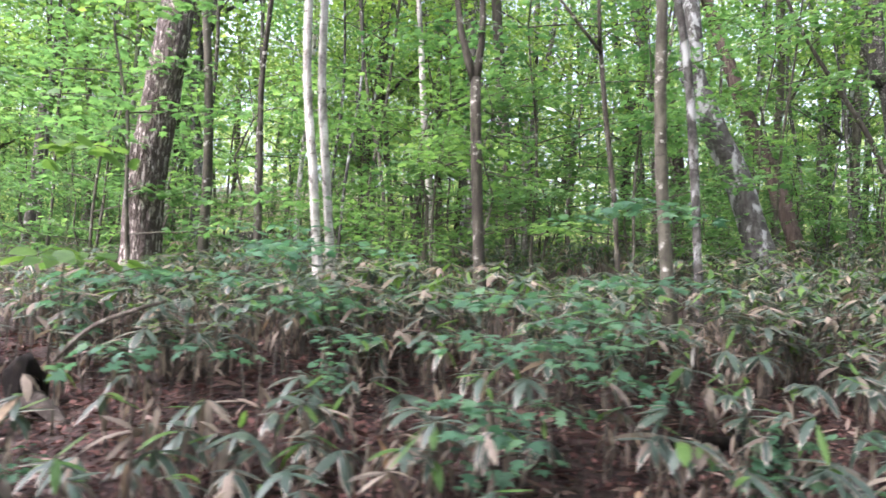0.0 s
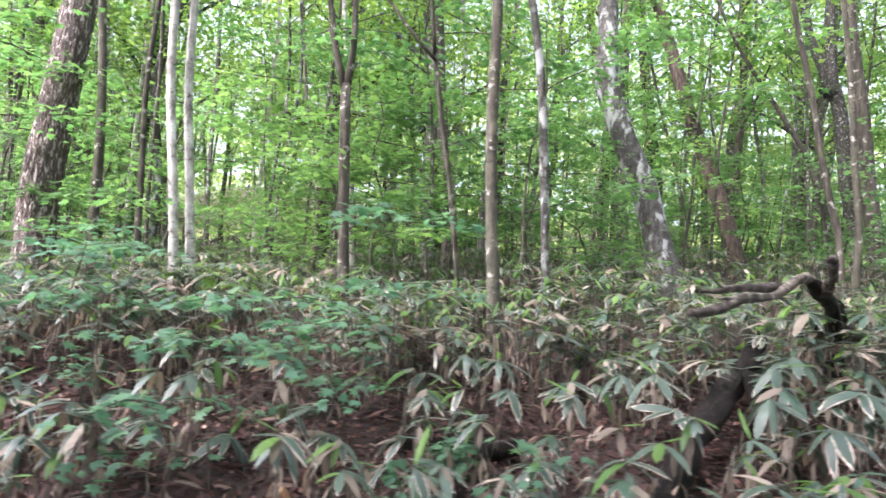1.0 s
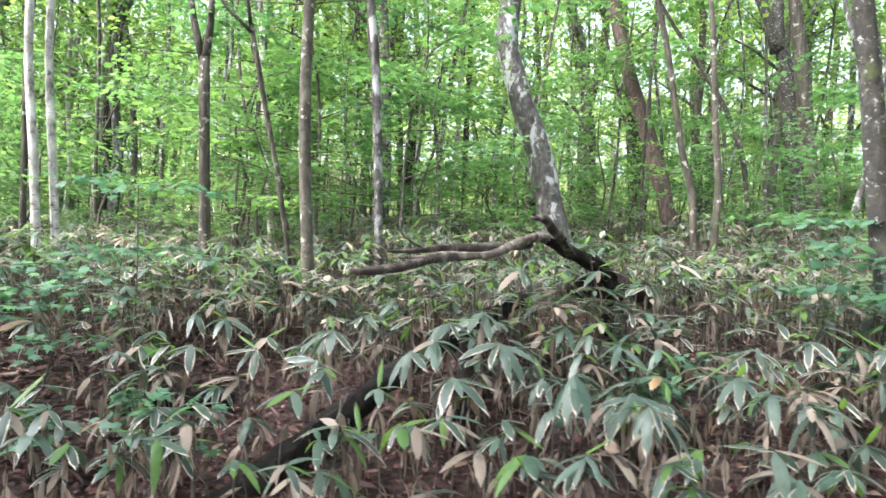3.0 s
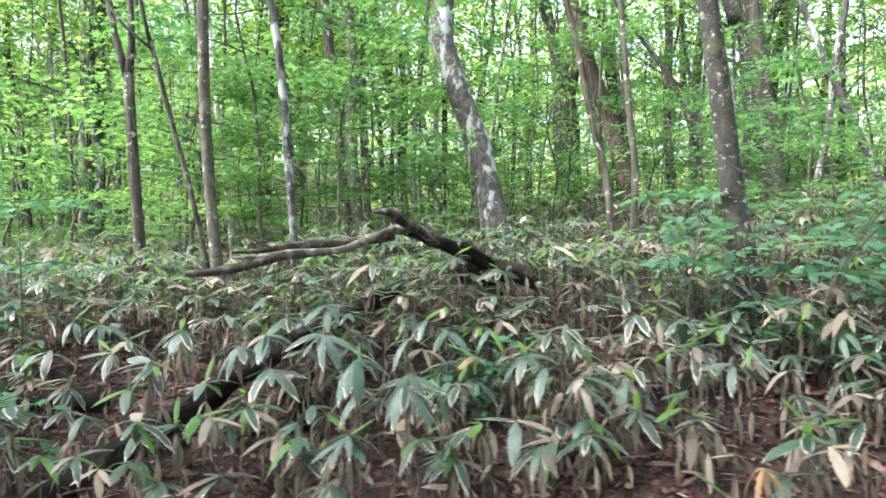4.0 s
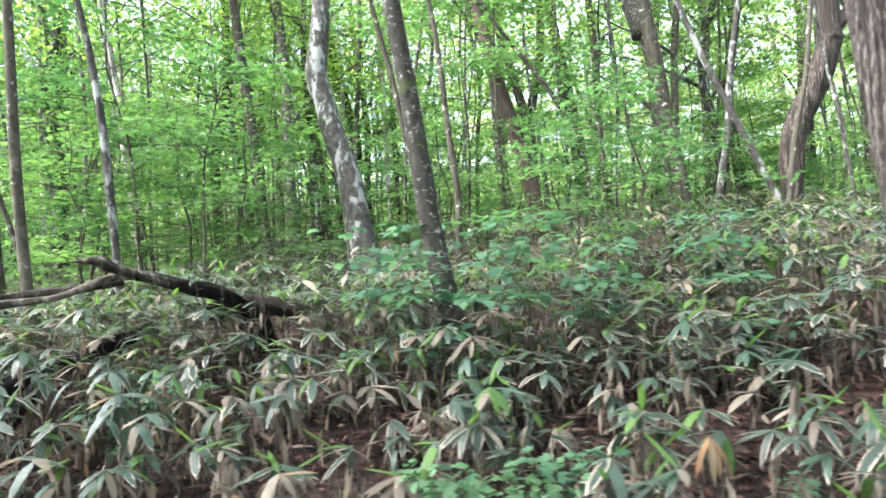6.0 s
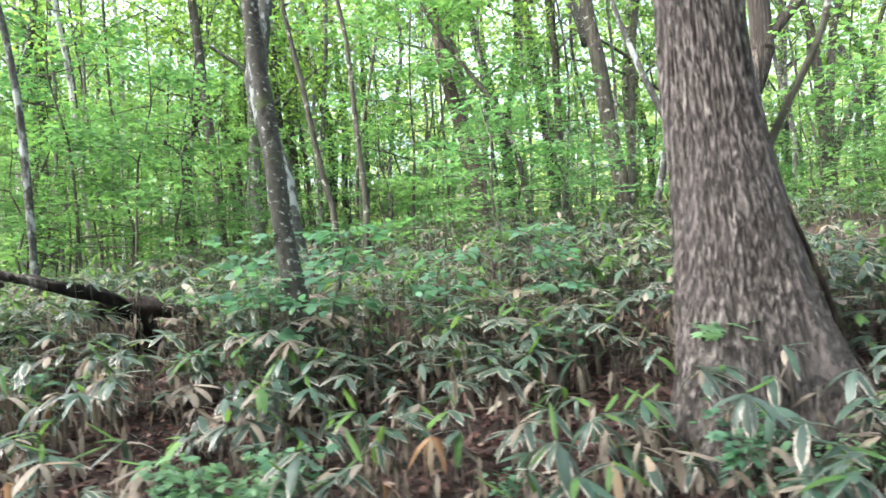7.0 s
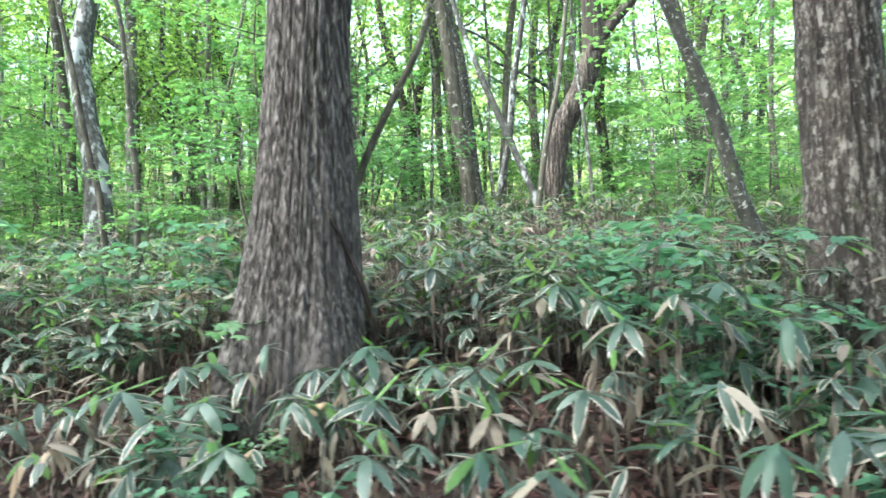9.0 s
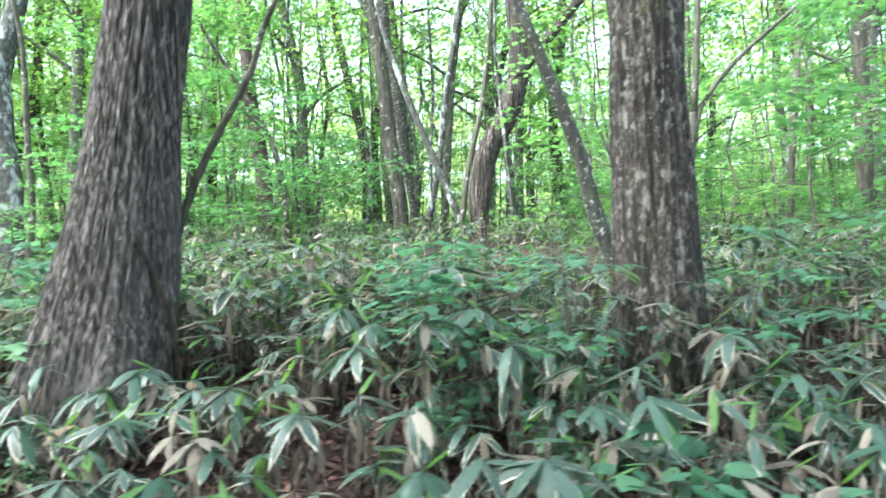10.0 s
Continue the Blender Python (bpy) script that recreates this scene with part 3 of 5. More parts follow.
tree("thin_tree", "thin stem growing against the crooked tree", [(4.46, 10.0, 2.09, 0.048), (4.58, 10.0, 2.86, 0.044), (4.79, 10.0, 3.71, 0.039), (4.96, 10.0, 4.90, 0.035)], OLIVE, 8.5, 10, 3, 0.1, 700, 4.6, seed=22)
tree("sapling", "young tree slanting out behind the oak", [(3.30, 3.98, 1.40, 0.030), (3.41, 3.97, 1.66, 0.027), (3.50, 3.96, 1.87, 0.025), (3.68, 3.97, 2.22, 0.023), (3.87, 4.0, 2.58, 0.021), (3.93, 4.0, 2.80, 0.019)], OLIVE, 5, 12, 3, 0.08, 500, 2.9, seed=23, spread=1.0)
tree("leaning_tree", "slim dark tree leaning to one side with lichen spots", [(6.13, 5.46, 1.44, 0.066), (6.05, 5.46, 1.66, 0.065), (5.94, 5.46, 2.15, 0.060), (5.79, 5.46, 2.61, 0.056), (5.59, 5.46, 3.16, 0.047)], SPOTTED, 9, 16, 4, 0.085, 900, 4.0, seed=24, pace=0.12)
tree("dark_tree", "dark tree parting into two upright stems", [(3.34, 12.2, 2.00, 0.140), (3.12, 12.2, 3.77, 0.125), (2.93, 12.2, 5.37, 0.122), (2.75, 12.2, 5.9, 0.115)], SPOTTED, 13, 14, 0, 0.1, 1500, 9,
     forks=([(2.82, 12.2, 5.4, 0.125), (2.70, 12.2, 5.9, 0.105), (2.46, 12.2, 6.43, 0.078), (2.33, 12.2, 6.96, 0.076)], [(2.85, 12.2, 5.4, 0.13), (2.81, 12.2, 5.9, 0.115), (2.81, 12.2, 6.33, 0.098), (2.78, 12.2, 6.88, 0.096)]), seed=25)
tree("straight_tree", "straight brown tree in the middle of the wood", [(-4.30, 11.0, 1.99, 0.092), (-4.48, 11.0, 4.11, 0.096), (-4.67, 11.0, 6.18, 0.089)], BROWN, 13, 12, 5, 0.1, 1300, 5.5, seed=26)
tree("birch_tree", "thin pale birch deeper in the wood", [(-5.54, 9.05, 1.57, 0.053), (-5.66, 9.05, 2.78, 0.049), (-5.75, 9.05, 3.56, 0.048), (-5.84, 9.05, 4.70, 0.041)], PALE, 10, 12, 4, 0.1, 900, 5, seed=27)
tree("many_stemmed_tree", "tree with several stems spreading from one foot", [(7.95, 15.5, 2.24, 0.205), (7.92, 15.5, 3.2, 0.18)], BROWN, 12, 12, 0, 0.11, 1600, 9,
     forks=([(7.92, 15.5, 3.1, 0.14), (7.90, 15.5, 4.6, 0.12), (7.78, 15.5, 6.25, 0.10)], [(7.95, 15.5, 2.9, 0.10), (8.40, 15.5, 4.13, 0.089), (8.86, 15.5, 5.11, 0.068)], [(7.97, 15.5, 3.1, 0.10), (8.13, 15.5, 5.18, 0.09), (8.26, 15.5, 6.20, 0.08)]), seed=28)
tree("grey_tree", "grey double-barked tree far back in the wood", [(1.75, 20.5, 2.64, 0.274), (1.75, 20.5, 4.63, 0.238), (1.57, 20.5, 6.46, 0.201)], RIDGED, 15, 14, 5, 0.13, 1400, 6, seed=29)
tree("grey_tree", "far slim tree with a low fork", [(0.36, 19.8, 3.20, 0.161), (0.25, 19.8, 5.64, 0.143), (-0.06, 19.8, 7.05, 0.143), (-0.41, 19.8, 8.65, 0.125)], BROWN, 15, 12, 5, 0.13, 1200, 6, seed=30)
tree("birch_tree", "white-stemmed birch far back in the wood", [(-3.63, 17.0, 2.14, 0.084), (-3.58, 17.0, 4.7, 0.078), (-3.53, 17.0, 7.26, 0.069)], PALE, 14, 10, 4, 0.13, 900, 7, seed=31)
tree("dark_tree", "far black-stemmed tree beside a white birch", [(-3.39, 17.1, 2.13, 0.092), (-3.36, 17.1, 4.5, 0.08), (-3.33, 17.1, 6.94, 0.069)], BROWN, 14, 10, 4, 0.13, 900, 7, seed=32)
tree("slender_tree", "slender upright tree on the open side of the wood", [(9.45, 8.5, 1.3, 0.102), (9.48, 8.5, 2.38, 0.095), (9.50, 8.5, 3.40, 0.087)], BROWN, 10, 12, 5, 0.085, 1200, 3.6, seed=33)
tree("thin_tree", "thin upright tree among saplings", [(8.79, 9.0, 1.5, 0.062), (8.92, 9.0, 3.23, 0.054), (9.02, 9.0, 4.25, 0.039)], OLIVE, 8.5, 10, 4, 0.085, 900, 3.4, seed=34)
tree("thin_tree", "thin young tree with an arching side limb", [(7.13, 7.0, 1.6, 0.041), (7.14, 7.0, 2.26, 0.039), (7.19, 7.0, 2.83, 0.038)], OLIVE, 8, 10, 0, 0.085, 900, 9,
     forks=([(7.19, 7.0, 2.75, 0.036), (7.24, 7.0, 3.4, 0.035), (7.28, 7.0, 3.99, 0.033)], [(7.14, 7.0, 2.26, 0.028), (7.26, 7.0, 2.88, 0.026), (7.61, 7.0, 3.32, 0.023), (8.16, 7.0, 3.79, 0.02)]), seed=35)


# ---- the wood behind: trees of several builds, set out again and again ----
def wood_tree(seed, skin, r, height, leafy, leaf, label, low, reach=1.0, joined=False):
    rng = np.random.default_rng(seed)
    bend = rng.normal(0, 0.05, (4, 2))
    pts = [(0.0, 0.0, 0.0, r)]
    x = y = 0.0
    for i, z in enumerate((1.5, 3.4, 5.6, 8.0)):
        x, y = x + bend[i, 0] * z, y + bend[i, 1] * z
        pts.append((x, y, z, r * (1 - 0.07 * (i + 1))))
    base = thing("wood_tree", (0, 0, 0), label, "tree", "trees of the wood")
    top = [(x + rng.normal(0, 0.3), y + rng.normal(0, 0.3), height * 0.85, r * 0.4), (x + rng.normal(0, 0.4), y + rng.normal(0, 0.4), height, 0.015)]
    path = smooth_path([(0, 0, -0.5, r * 1.5), (0, 0, 0.15, r * 1.15), *pts[1:], *top], 0.5)
    v, q, t = tube(path, 9)
    part("trunk", mesh_of("trunk", v, [q, t], skin), base)
    high = path[path[:, 2] > low]
    ends, wood = [], []
    for i in range(7):
        s = high[int((0.02 + 0.10 * i) * len(high))]
        lp = limb_path(rng, s[:3], i * 2.2 + rng.uniform(0, 1.2), reach * rng.uniform(1.6, 3.0), max(s[3] * 0.5, 0.015), 0.75 / reach)
        ends += [np.array(e[:3]) for e in lp[2:]]
        wood.append(smooth_path(lp, 0.9))
        if not joined:
            v, q, t = tube(wood[-1], 4)
            part("limb", mesh_of("limb", v, [q, t], skin), base)
    if joined:
        v, f = many_tubes(wood, 4)
        tagged(part("crown_wood", mesh_of("crown_wood", v, f, skin), base), kind="stuff")
    ends = np.array(ends + [high[-1, :3], high[-3, :3]])
    c = ends[rng.integers(0, len(ends), leafy // 40)]
    c = c + rng.normal(0, 0.7, c.shape) * [reach, reach, 0.8]
    p, rt_, s = sprays(rng, c, rng.uniform(0.5, 1.1, len(c)), 40, leaf, 0.5)
    part("crown", leaf_mesh("crown", DIAMOND, p, rt_, s, CANOPY), base, "light green layered leaves")
    return base


def understory(seed, height, leafy, leaf, outline, label, skin=None, first=0.42):
    """A young maple: a thin leaning stem with level sprays of small leaves, one above another."""
    rng = np.random.default_rng(seed)
    base = thing("maple_sapling", (0, 0, 0), label, "sapling", "maple saplings")
    a = rng.uniform(0, 6.28)
    pts = [(0, 0, -0.2, 0.022)] + [(0.1 * z * math.cos(a) + rng.normal(0, 0.05), 0.1 * z * math.sin(a) + rng.normal(0, 0.05), z, 0.022 * (1 - z / height / 1.15)) for z in np.linspace(0.4, height, 6)]
    path = smooth_path(pts, 0.25)
    v, q, t = tube(path, 6)
    part("stem", mesh_of("stem", v, [q, t], skin or OLIVE), base)
    c, twigs = [], []
    n = 9
    for i in range(n):
        s = path[int(((0.28 if outline is LOBED else first) + (0.7 if outline is LOBED else 0.98 - first) * i / n) * (len(path) - 1))]
        lp = limb_path(rng, s[:3], i * 2.4 + rng.uniform(0, 0.8), rng.uniform(0.8, 1.7) * (1.15 - 0.4 * i / n), 0.008, 0.2, 0.2)
        twigs.append(smooth_path(lp, 0.3))
        c += [np.array(lp[k][:3]) + rng.normal(0, 0.05, 3) for k in (2, 3, 4, 5)]
    if outline is LOBED:
        for path in twigs:
            v, q, t = tube(path, 5)
            part("branch", mesh_of("branch", v, [q, t], skin or OLIVE), base)
    else:
        v, f = many_tubes([p[::3] for p in twigs], 3)
        tagged(part("crown_wood", mesh_of("crown_wood", v, f, skin or OLIVE), base), kind="stuff")
    p, rt_, s = sprays(rng, np.array(c), rng.uniform(0.26, 0.5, len(c)), leafy // len(c), leaf, 0.28)
    part("crown", leaf_mesh("crown", outline, p, rt_, s, MAPLE), base, "flat layers of lobed green leaves")
    return base


def set_out(models, spots, scales, seed):
    """Copies of the models on the ground at the spots; the models themselves stand on the first ones."""
    rng = np.random.default_rng(seed)
    for i, (x, y) in enumerate(spots):
        m = models[i % len(models)]
        k = scales[i]
        at = pose(x, y, float(ground_z(x, y)), 0, 0, rng.uniform(0, 360)) @ Matrix.Diagonal((k, k, k, 1))
        if i < len(models):
            m.matrix_basis = at
        else:
            copy_thing(m, at @ Matrix.Diagonal([1 / s for s in m.scale] + [1]))


def scatter(rng, n, ys, spread, gap, keep=lambda x, y: True):
    spots = []
    for _ in range(n * 30):
        if len(spots) == n:
            break
        y = rng.uniform(*ys)
        x = rng.uniform(spread[0](y), spread[1](y))
        if keep(x, y) and all((x - a) ** 2 + (y - b) ** 2 > gap**2 for a, b in spots) and all((x - a) ** 2 + (y - b) ** 2 > (r + 0.25) ** 2 for a, b, r in TAKEN):
            spots.append((x, y))
    return spots


rng = np.random.default_rng(11)


def unlit(x, y):
    """Away from the lane that leads to the pale bank."""
    return y < 7 or abs(x + 3.9 + 0.448 * y) > 0.7 + 0.03 * y


west, east = (lambda y: -6.5 - 0.85 * y), (lambda y: 7 + 0.8 * y)
models = [wood_tree(41, HAZE_BARK, 0.13, 13, 2600, 0.122, "grey-brown tree of the wood with a light crown", 2.6), wood_tree(42, GREY, 0.10, 12, 2400, 0.114, "grey-barked slim tree of the wood", 2.4),
          wood_tree(43, HAZE_BARK, 0.07, 10, 2240, 0.114, "thin grey-brown tree of the wood", 2.2), wood_tree(44, OLIVE, 0.085, 11, 2320, 0.114, "thin olive-brown tree of the wood", 2.2),
          wood_tree(45, PALE, 0.06, 10, 2400, 0.114, "thin pale-stemmed tree of the wood", 2.6), wood_tree(46, RIDGED, 0.17, 14, 2920, 0.122, "stouter ridged-bark tree of the wood", 3.0)]
spots = scatter(rng, 80, (13, 36), (west, east), 1.4) + scatter(rng, 26, (12, 26), (west, lambda y: -3.0), 1.0, lambda x, y: abs(x + 3.9 + 0.448 * y) > 0.6)
set_out(models, spots, rng.uniform(0.8, 1.3, len(spots)), 3)
# Unseen rows added behind the camera: they close the wood and dim the floor.
back = [(x + rng.normal(0, 1.5), y + rng.normal(0, 1.5)) for x in range(-18, 22, 5) for y in (-4.5, -9)]
behind = [wood_tree(53, BROWN, 0.15, 13, 1300, 0.2, "unseen tree added across the trail with a full crown", 3.0, joined=True), wood_tree(54, OLIVE, 0.1, 12, 1200, 0.2, "slim unseen tree added across the trail", 2.6, joined=True)]
set_out(behind, back, rng.uniform(0.9, 1.3, len(back)), 4)

# Trees out of view behind the camera, added to darken the bamboo and litter.
shade = [wood_tree(50, OAK, 0.2, 12, 2800, 0.2, "broad unseen tree with a spreading crown, added to shade the trailside", 5.0, 1.9, True), wood_tree(51, BROWN, 0.16, 11, 2600, 0.2, "unseen tree with a wide leafy crown, added to shade the trailside", 4.6, 1.9, True)]
spots = [(x + rng.normal(0, 0.5), -3.6 + rng.normal(0, 0.6)) for x in np.arange(-12, 13.5, 2.8)] + [(1.2, -2.5), (4.6, -2.3), (7.6, -2.6)]
set_out(shade, spots, rng.uniform(0.9, 1.15, len(spots)), 13)
poles = [wood_tree(47, OLIVE, 0.035, 8, 960, 0.12, "thin straight pole of a young tree", 4.2, joined=True), wood_tree(48, GREY, 0.028, 7, 840, 0.12, "thin pale pole of a young tree", 4.0, joined=True), wood_tree(49, HAZE_BARK, 0.04, 8.5, 960, 0.12, "thin pole of a young tree, its bark lightened for haze", 4.4, joined=True)]
spots = scatter(rng, 110, (9.5, 27), (west, east), 0.6)
set_out(poles, spots, rng.uniform(0.8, 1.25, len(spots)), 12)
near_maples = [understory(60 + i, h, n, 0.075, LOBED, "young maple with flat layers of lobed leaves") for i, (h, n) in enumerate(((3.2, 1000), (2.6, 800), (3.8, 1250)))]
far_maples = [understory(70 + i, h, n, 0.09, DIAMOND, "leafy sapling under the taller trees", k) for i, (h, n, k) in enumerate(((4.2, 1250, GREY), (5.2, 1480, OLIVE), (3.2, 1020, BROWN), (5.8, 1600, OLIVE)))]
spots = [(-3.1, 7.7), (-1.9, 9.6), (-5.6, 7.6), (-4.0, 8.2), (-5.2, 8.9), (-10.4, 8.6), (2.2, 8.6), (1.2, 9.4), (7.6, 9.4), (8.2, 6.6), (7.7, 7.9), (9.2, 7.4), (-0.6, 9.9), (8.9, 9.8), (-7.9, 5.3), (7.75, 3.6), (-4.9, 7.1), (-3.3, 7.0), (-5.9, 8.8), (1.75, 6.0), (-9.3, 6.6), (6.6, 8.6), (-5.6, 8.0), (-4.2, 7.5), (-3.6, 9.6), (-8.6, 9.4), (-0.4, 10.6), (1.3, 4.85)]
set_out(near_maples, spots, np.concatenate([rng.uniform(0.85, 1.2, len(spots) - 6), [1.5, 1.3, 1.2, 1.5, 1.4, 0.5]]), 5)
low_maples = [understory(76 + i, h, n, 0.085, DIAMOND, "low bushy sapling on the floor of the wood", k, 0.12) for i, (h, n, k) in enumerate(((1.5, 760, OLIVE), (2.0, 950, BROWN), (2.6, 1080, OLIVE)))]
clear = lambda x, y: (y > 11.3 or not 2.4 < x < 6.6) and unlit(x, y) and abs(x - 1.0 + 0.46 * y) > 0.5 + 0.02 * y and abs(x - 4.7 + 0.63 * y) > 0.5 + 0.02 * y
spots = scatter(rng, 150, (8.5, 24), (west, east), 0.6, clear)
set_out(low_maples, spots, rng.uniform(0.8, 1.3, len(spots)), 16)
spots = scatter(rng, 125, (10.5, 34), (west, east), 0.8, clear)
set_out(far_maples, spots, rng.uniform(0.8, 1.5, len(spots)), 6)


def far_woods():
    """The wood beyond, too far to tell tree from tree."""
    rng = np.random.default_rng(9)
    n = 60
    xs, ys = rng.uniform(-75, 75, n), rng.uniform(38, 75, n)
    paths = [[(x, y, float(ground_z(x, y)) - 0.5, 0.2), (x + rng.normal(0, 0.3), y, 7, 0.16), (x + rng.normal(0, 0.8), y, 15, 0.05)] for x, y in zip(xs, ys)]
    v, f = many_tubes(paths, 6)
    c = np.stack([rng.uniform(-90, 90, 2500), rng.uniform(36, 105, 2500), np.zeros(2500)], 1)
    c[:, 2] = ground_z(c[:, 0], c[:, 1]) + 0.5 + 14 * rng.uniform(0, 1, 2500) ** 1.3
    p, rt_, s = sprays(rng, c, rng.uniform(1.2, 2.8, len(c)), 34, 0.62)
    lv = (p[:, None] + np.einsum("nij,kj->nki", rt_, DIAMOND) * s[:, None, None]).reshape(-1, 3)
    lf = np.arange(len(lv)).reshape(-1, 4) + len(v)
    index = np.concatenate([np.zeros(len(f[0])), np.ones(len(lf)), np.zeros(len(f[1]))])
    ob = new("far_woods", mesh_of("far_woods", np.vstack([v, lv]), [np.vstack([f[0], lf]), f[1]], [BROWN, LIT_FARLEAF], index=index, smooth=False))
    tagged(ob, "green woods in the distance, sunlight put into the pale leaf colour", "woods", kind="stuff")


far_woods()


def thicket_beyond():
    """Layer on layer of leaves between the last trees that can be told apart, added to fill gaps and lightened in
    colour.
    """
    rng = np.random.default_rng(19)
    n = 2300
    y = rng.uniform(19, 37, n)
    c = np.stack([rng.uniform(-1, 1, n) * (10 + 0.9 * y), y, np.zeros(n)], 1)
    c = c[np.abs(c[:, 0] + 3.9 + 0.448 * y) > 1.7]
    n, y = len(c), c[:, 1]
    c[:, 2] = ground_z(c[:, 0], y) + 0.3 + 11 * rng.uniform(0, 1, n) ** 1.2
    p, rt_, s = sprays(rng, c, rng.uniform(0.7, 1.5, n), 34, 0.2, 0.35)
    ob = new("young_growth", leaf_mesh("young_growth", DIAMOND, p, rt_, s, LIT_FARLEAF))
    tagged(ob, "added layers of leaves deep in the wood, light put into their pale colour", "undergrowth", kind="stuff")


thicket_beyond()


# ---- dwarf bamboo ----
def blade(length, width, droop, curl, rows=5):
    """A bamboo leaf: creased along its middle, bowed down to its tip. Vertices, quads and the place across and along."""
    s = np.linspace(0, 1, rows)
    half = width / 2 * np.interp(s, [0, 0.14, 0.4, 0.76, 1], [0.2, 0.78, 1, 0.78, 0.03])
    y, z = length * (s - 0.18 * droop * s**2), -length * droop * s**2
    v = np.stack([np.stack([-half, y, z - curl * half], 1), np.stack([0 * half, y, z], 1), np.stack([half, y, z - curl * half], 1)], 1).reshape(-1, 3)
    uv = np.stack([np.tile([0, 0.5, 1], rows), np.repeat(s, 3)], 1)
    i = np.arange(rows - 1)[:, None] * 3
    q = np.concatenate([i + [0, 1, 4, 3], i + [1, 2, 5, 4]])
    return v, q, uv


SPARE = [blade(1, 0.26, 0.3, 0.3, 3), blade(1, 0.28, 0.55, 0.25, 3), blade(1, 0.24, 0.8, 0.4, 3), blade(1, 0.20, 0.1, 0.5, 3)]
BLADES = [blade(1, 0.24, 0.22, 0.2), blade(1, 0.25, 0.42, 0.14), blade(1, 0.23, 0.7, 0.3), blade(1, 0.175, 0.1, 0.45)]
SKINS = [SASA, SASA_NEW, SASA_DRY, LUSH]
BLADE_MESH = {(b, k): mesh_of("leaf", *BLADES[b][:2], SKINS[k], BLADES[b][2]) for b in range(4) for k in range(4)}


def culm_mesh(bend):
    path = smooth_path([(0, 0, -0.05, 0.0052), (bend * 0.3, 0, 0.35, 0.0045), (bend, 0, 1.0, 0.003)], 0.2)
    v, q, t = tube(path, 5)
    return mesh_of("culm", v, [q, t], CULM)


CULMS = [culm_mesh(b) for b in (0.0, 0.12, -0.1, 0.2)]
CULM_BEND = (0.0, 0.12, -0.1, 0.2)


def plant_plan(rng, x, y):
    """One plant: its height, culm, turn and leaves (blade, skin, length, width, azimuth, rise, height along the culm)."""
    near = y < 3.4
    h = rng.uniform(0.2, 0.5) * float(np.interp(y, [3.0, 5.0], [1.0, 1.3]))
    leaves = []
    n = rng.integers(4, 9) if near else rng.integers(6, 10)
    a0 = rng.uniform(0, 6.28)
    fan = rng.uniform(2.4, 5.6)
    dry, lush = rng.random() < (0.12 if near else 0.05) - 0.004 * x, rng.random() < 0.36 + 0.07 * x + (0.3 if y > 4.0 else 0.0)
    for i in range(n):
        k = 2 if dry or rng.random() < 0.12 else (1 if rng.random() < (0.12 if y < 4.0 else 0.27) else 3 if lush else 0)
        blade_kind = int(rng.integers(0, 3)) if near else int(rng.random() < 0.4)
        leaves.append((blade_kind, k, rng.uniform(0.09, 0.19) if near else rng.uniform(0.10, 0.185), rng.uniform(0.9, 1.25), a0 + fan * i / n + rng.normal(0, 0.15), rng.normal(-0.08, 0.2) if near else rng.normal(0.04, 0.17), 1.0 - 0.05 * rng.random()))
    for i in range(0 if near else 2):
        leaves.append((int(rng.integers(0, 2)), 1 if rng.random() < 0.25 else 3 if lush else 0, rng.uniform(0.08, 0.15), 1.0, rng.uniform(0, 6.28), rng.normal(0.0, 0.25), rng.uniform(0.6, 0.9)))
    if rng.random() < 0.25:
        leaves.append((3, 1, rng.uniform(0.11, 0.19), 0.9, rng.uniform(0, 6.28), rng.uniform(0.2, 0.9), 1.0))
    for i in range(rng.integers(2, 6) if near else rng.integers(1, 4)):
        leaves.append((2, 2, rng.uniform(0.07, 0.15), rng.uniform(0.6, 0.95), rng.uniform(0, 6.28), rng.uniform(-1.2, -0.4), rng.uniform(0.25, 0.85)))
    return h, int(rng.integers(0, 4)), rng.uniform(0, 360), leaves


# Patches of bare litter: the middle and the reach of each.
BARE = [(-6.1, 3.15, 0.5), (-6.8, 2.85, 0.5), (-5.3, 2.85, 0.36), (-3.8, 3.45, 0.34), (-3.2, 2.95, 0.42), (-2.4, 3.05, 0.36), (-2.95, 3.7, 0.25), (-4.2, 2.75, 0.3), (-2.3, 2.65, 0.3), (-0.55, 3.25, 0.36), (-0.75, 3.9, 0.2), (0.45, 2.95, 0.3),
        (1.3, 2.85, 0.36), (1.75, 2.85, 0.4), (2.4, 3.25, 0.3), (4.6, 3.05, 0.3), (4.1, 3.05, 0.22), (2.5, 2.95, 0.35), (5.0, 3.65, 0.28), (2.3, 2.75, 0.25)]
for k in np.linspace(0, 1, 9):
    TAKEN.append((-2.02 - 1.0 * k, 3.72 - 1.6 * k, 0.13))
TAKEN += [(0.95, 2.2, 0.2), (1.0, 1.95, 0.2), (0.95, 1.7, 0.15)]


def crowd(x, y):
    """How thickly the bamboo stands: patches of bare litter near the trail, closed further up."""
    bare = noise.noise(Vector((x * 0.9, y * 1.1, 4.2)))
    d = min(math.hypot(x - a, (y - b) * 0.8) / r for a, b, r in BARE)
    return np.interp(y, [1.3, 2.0, 3.2, 5.2], [0.2, 0.7, 0.75, 1.0]) * (1.0 if y > 4.2 else min(1.0, max(0.3, 0.8 + 1.4 * bare)) * (0.25 if d < 0.75 else 1.0))


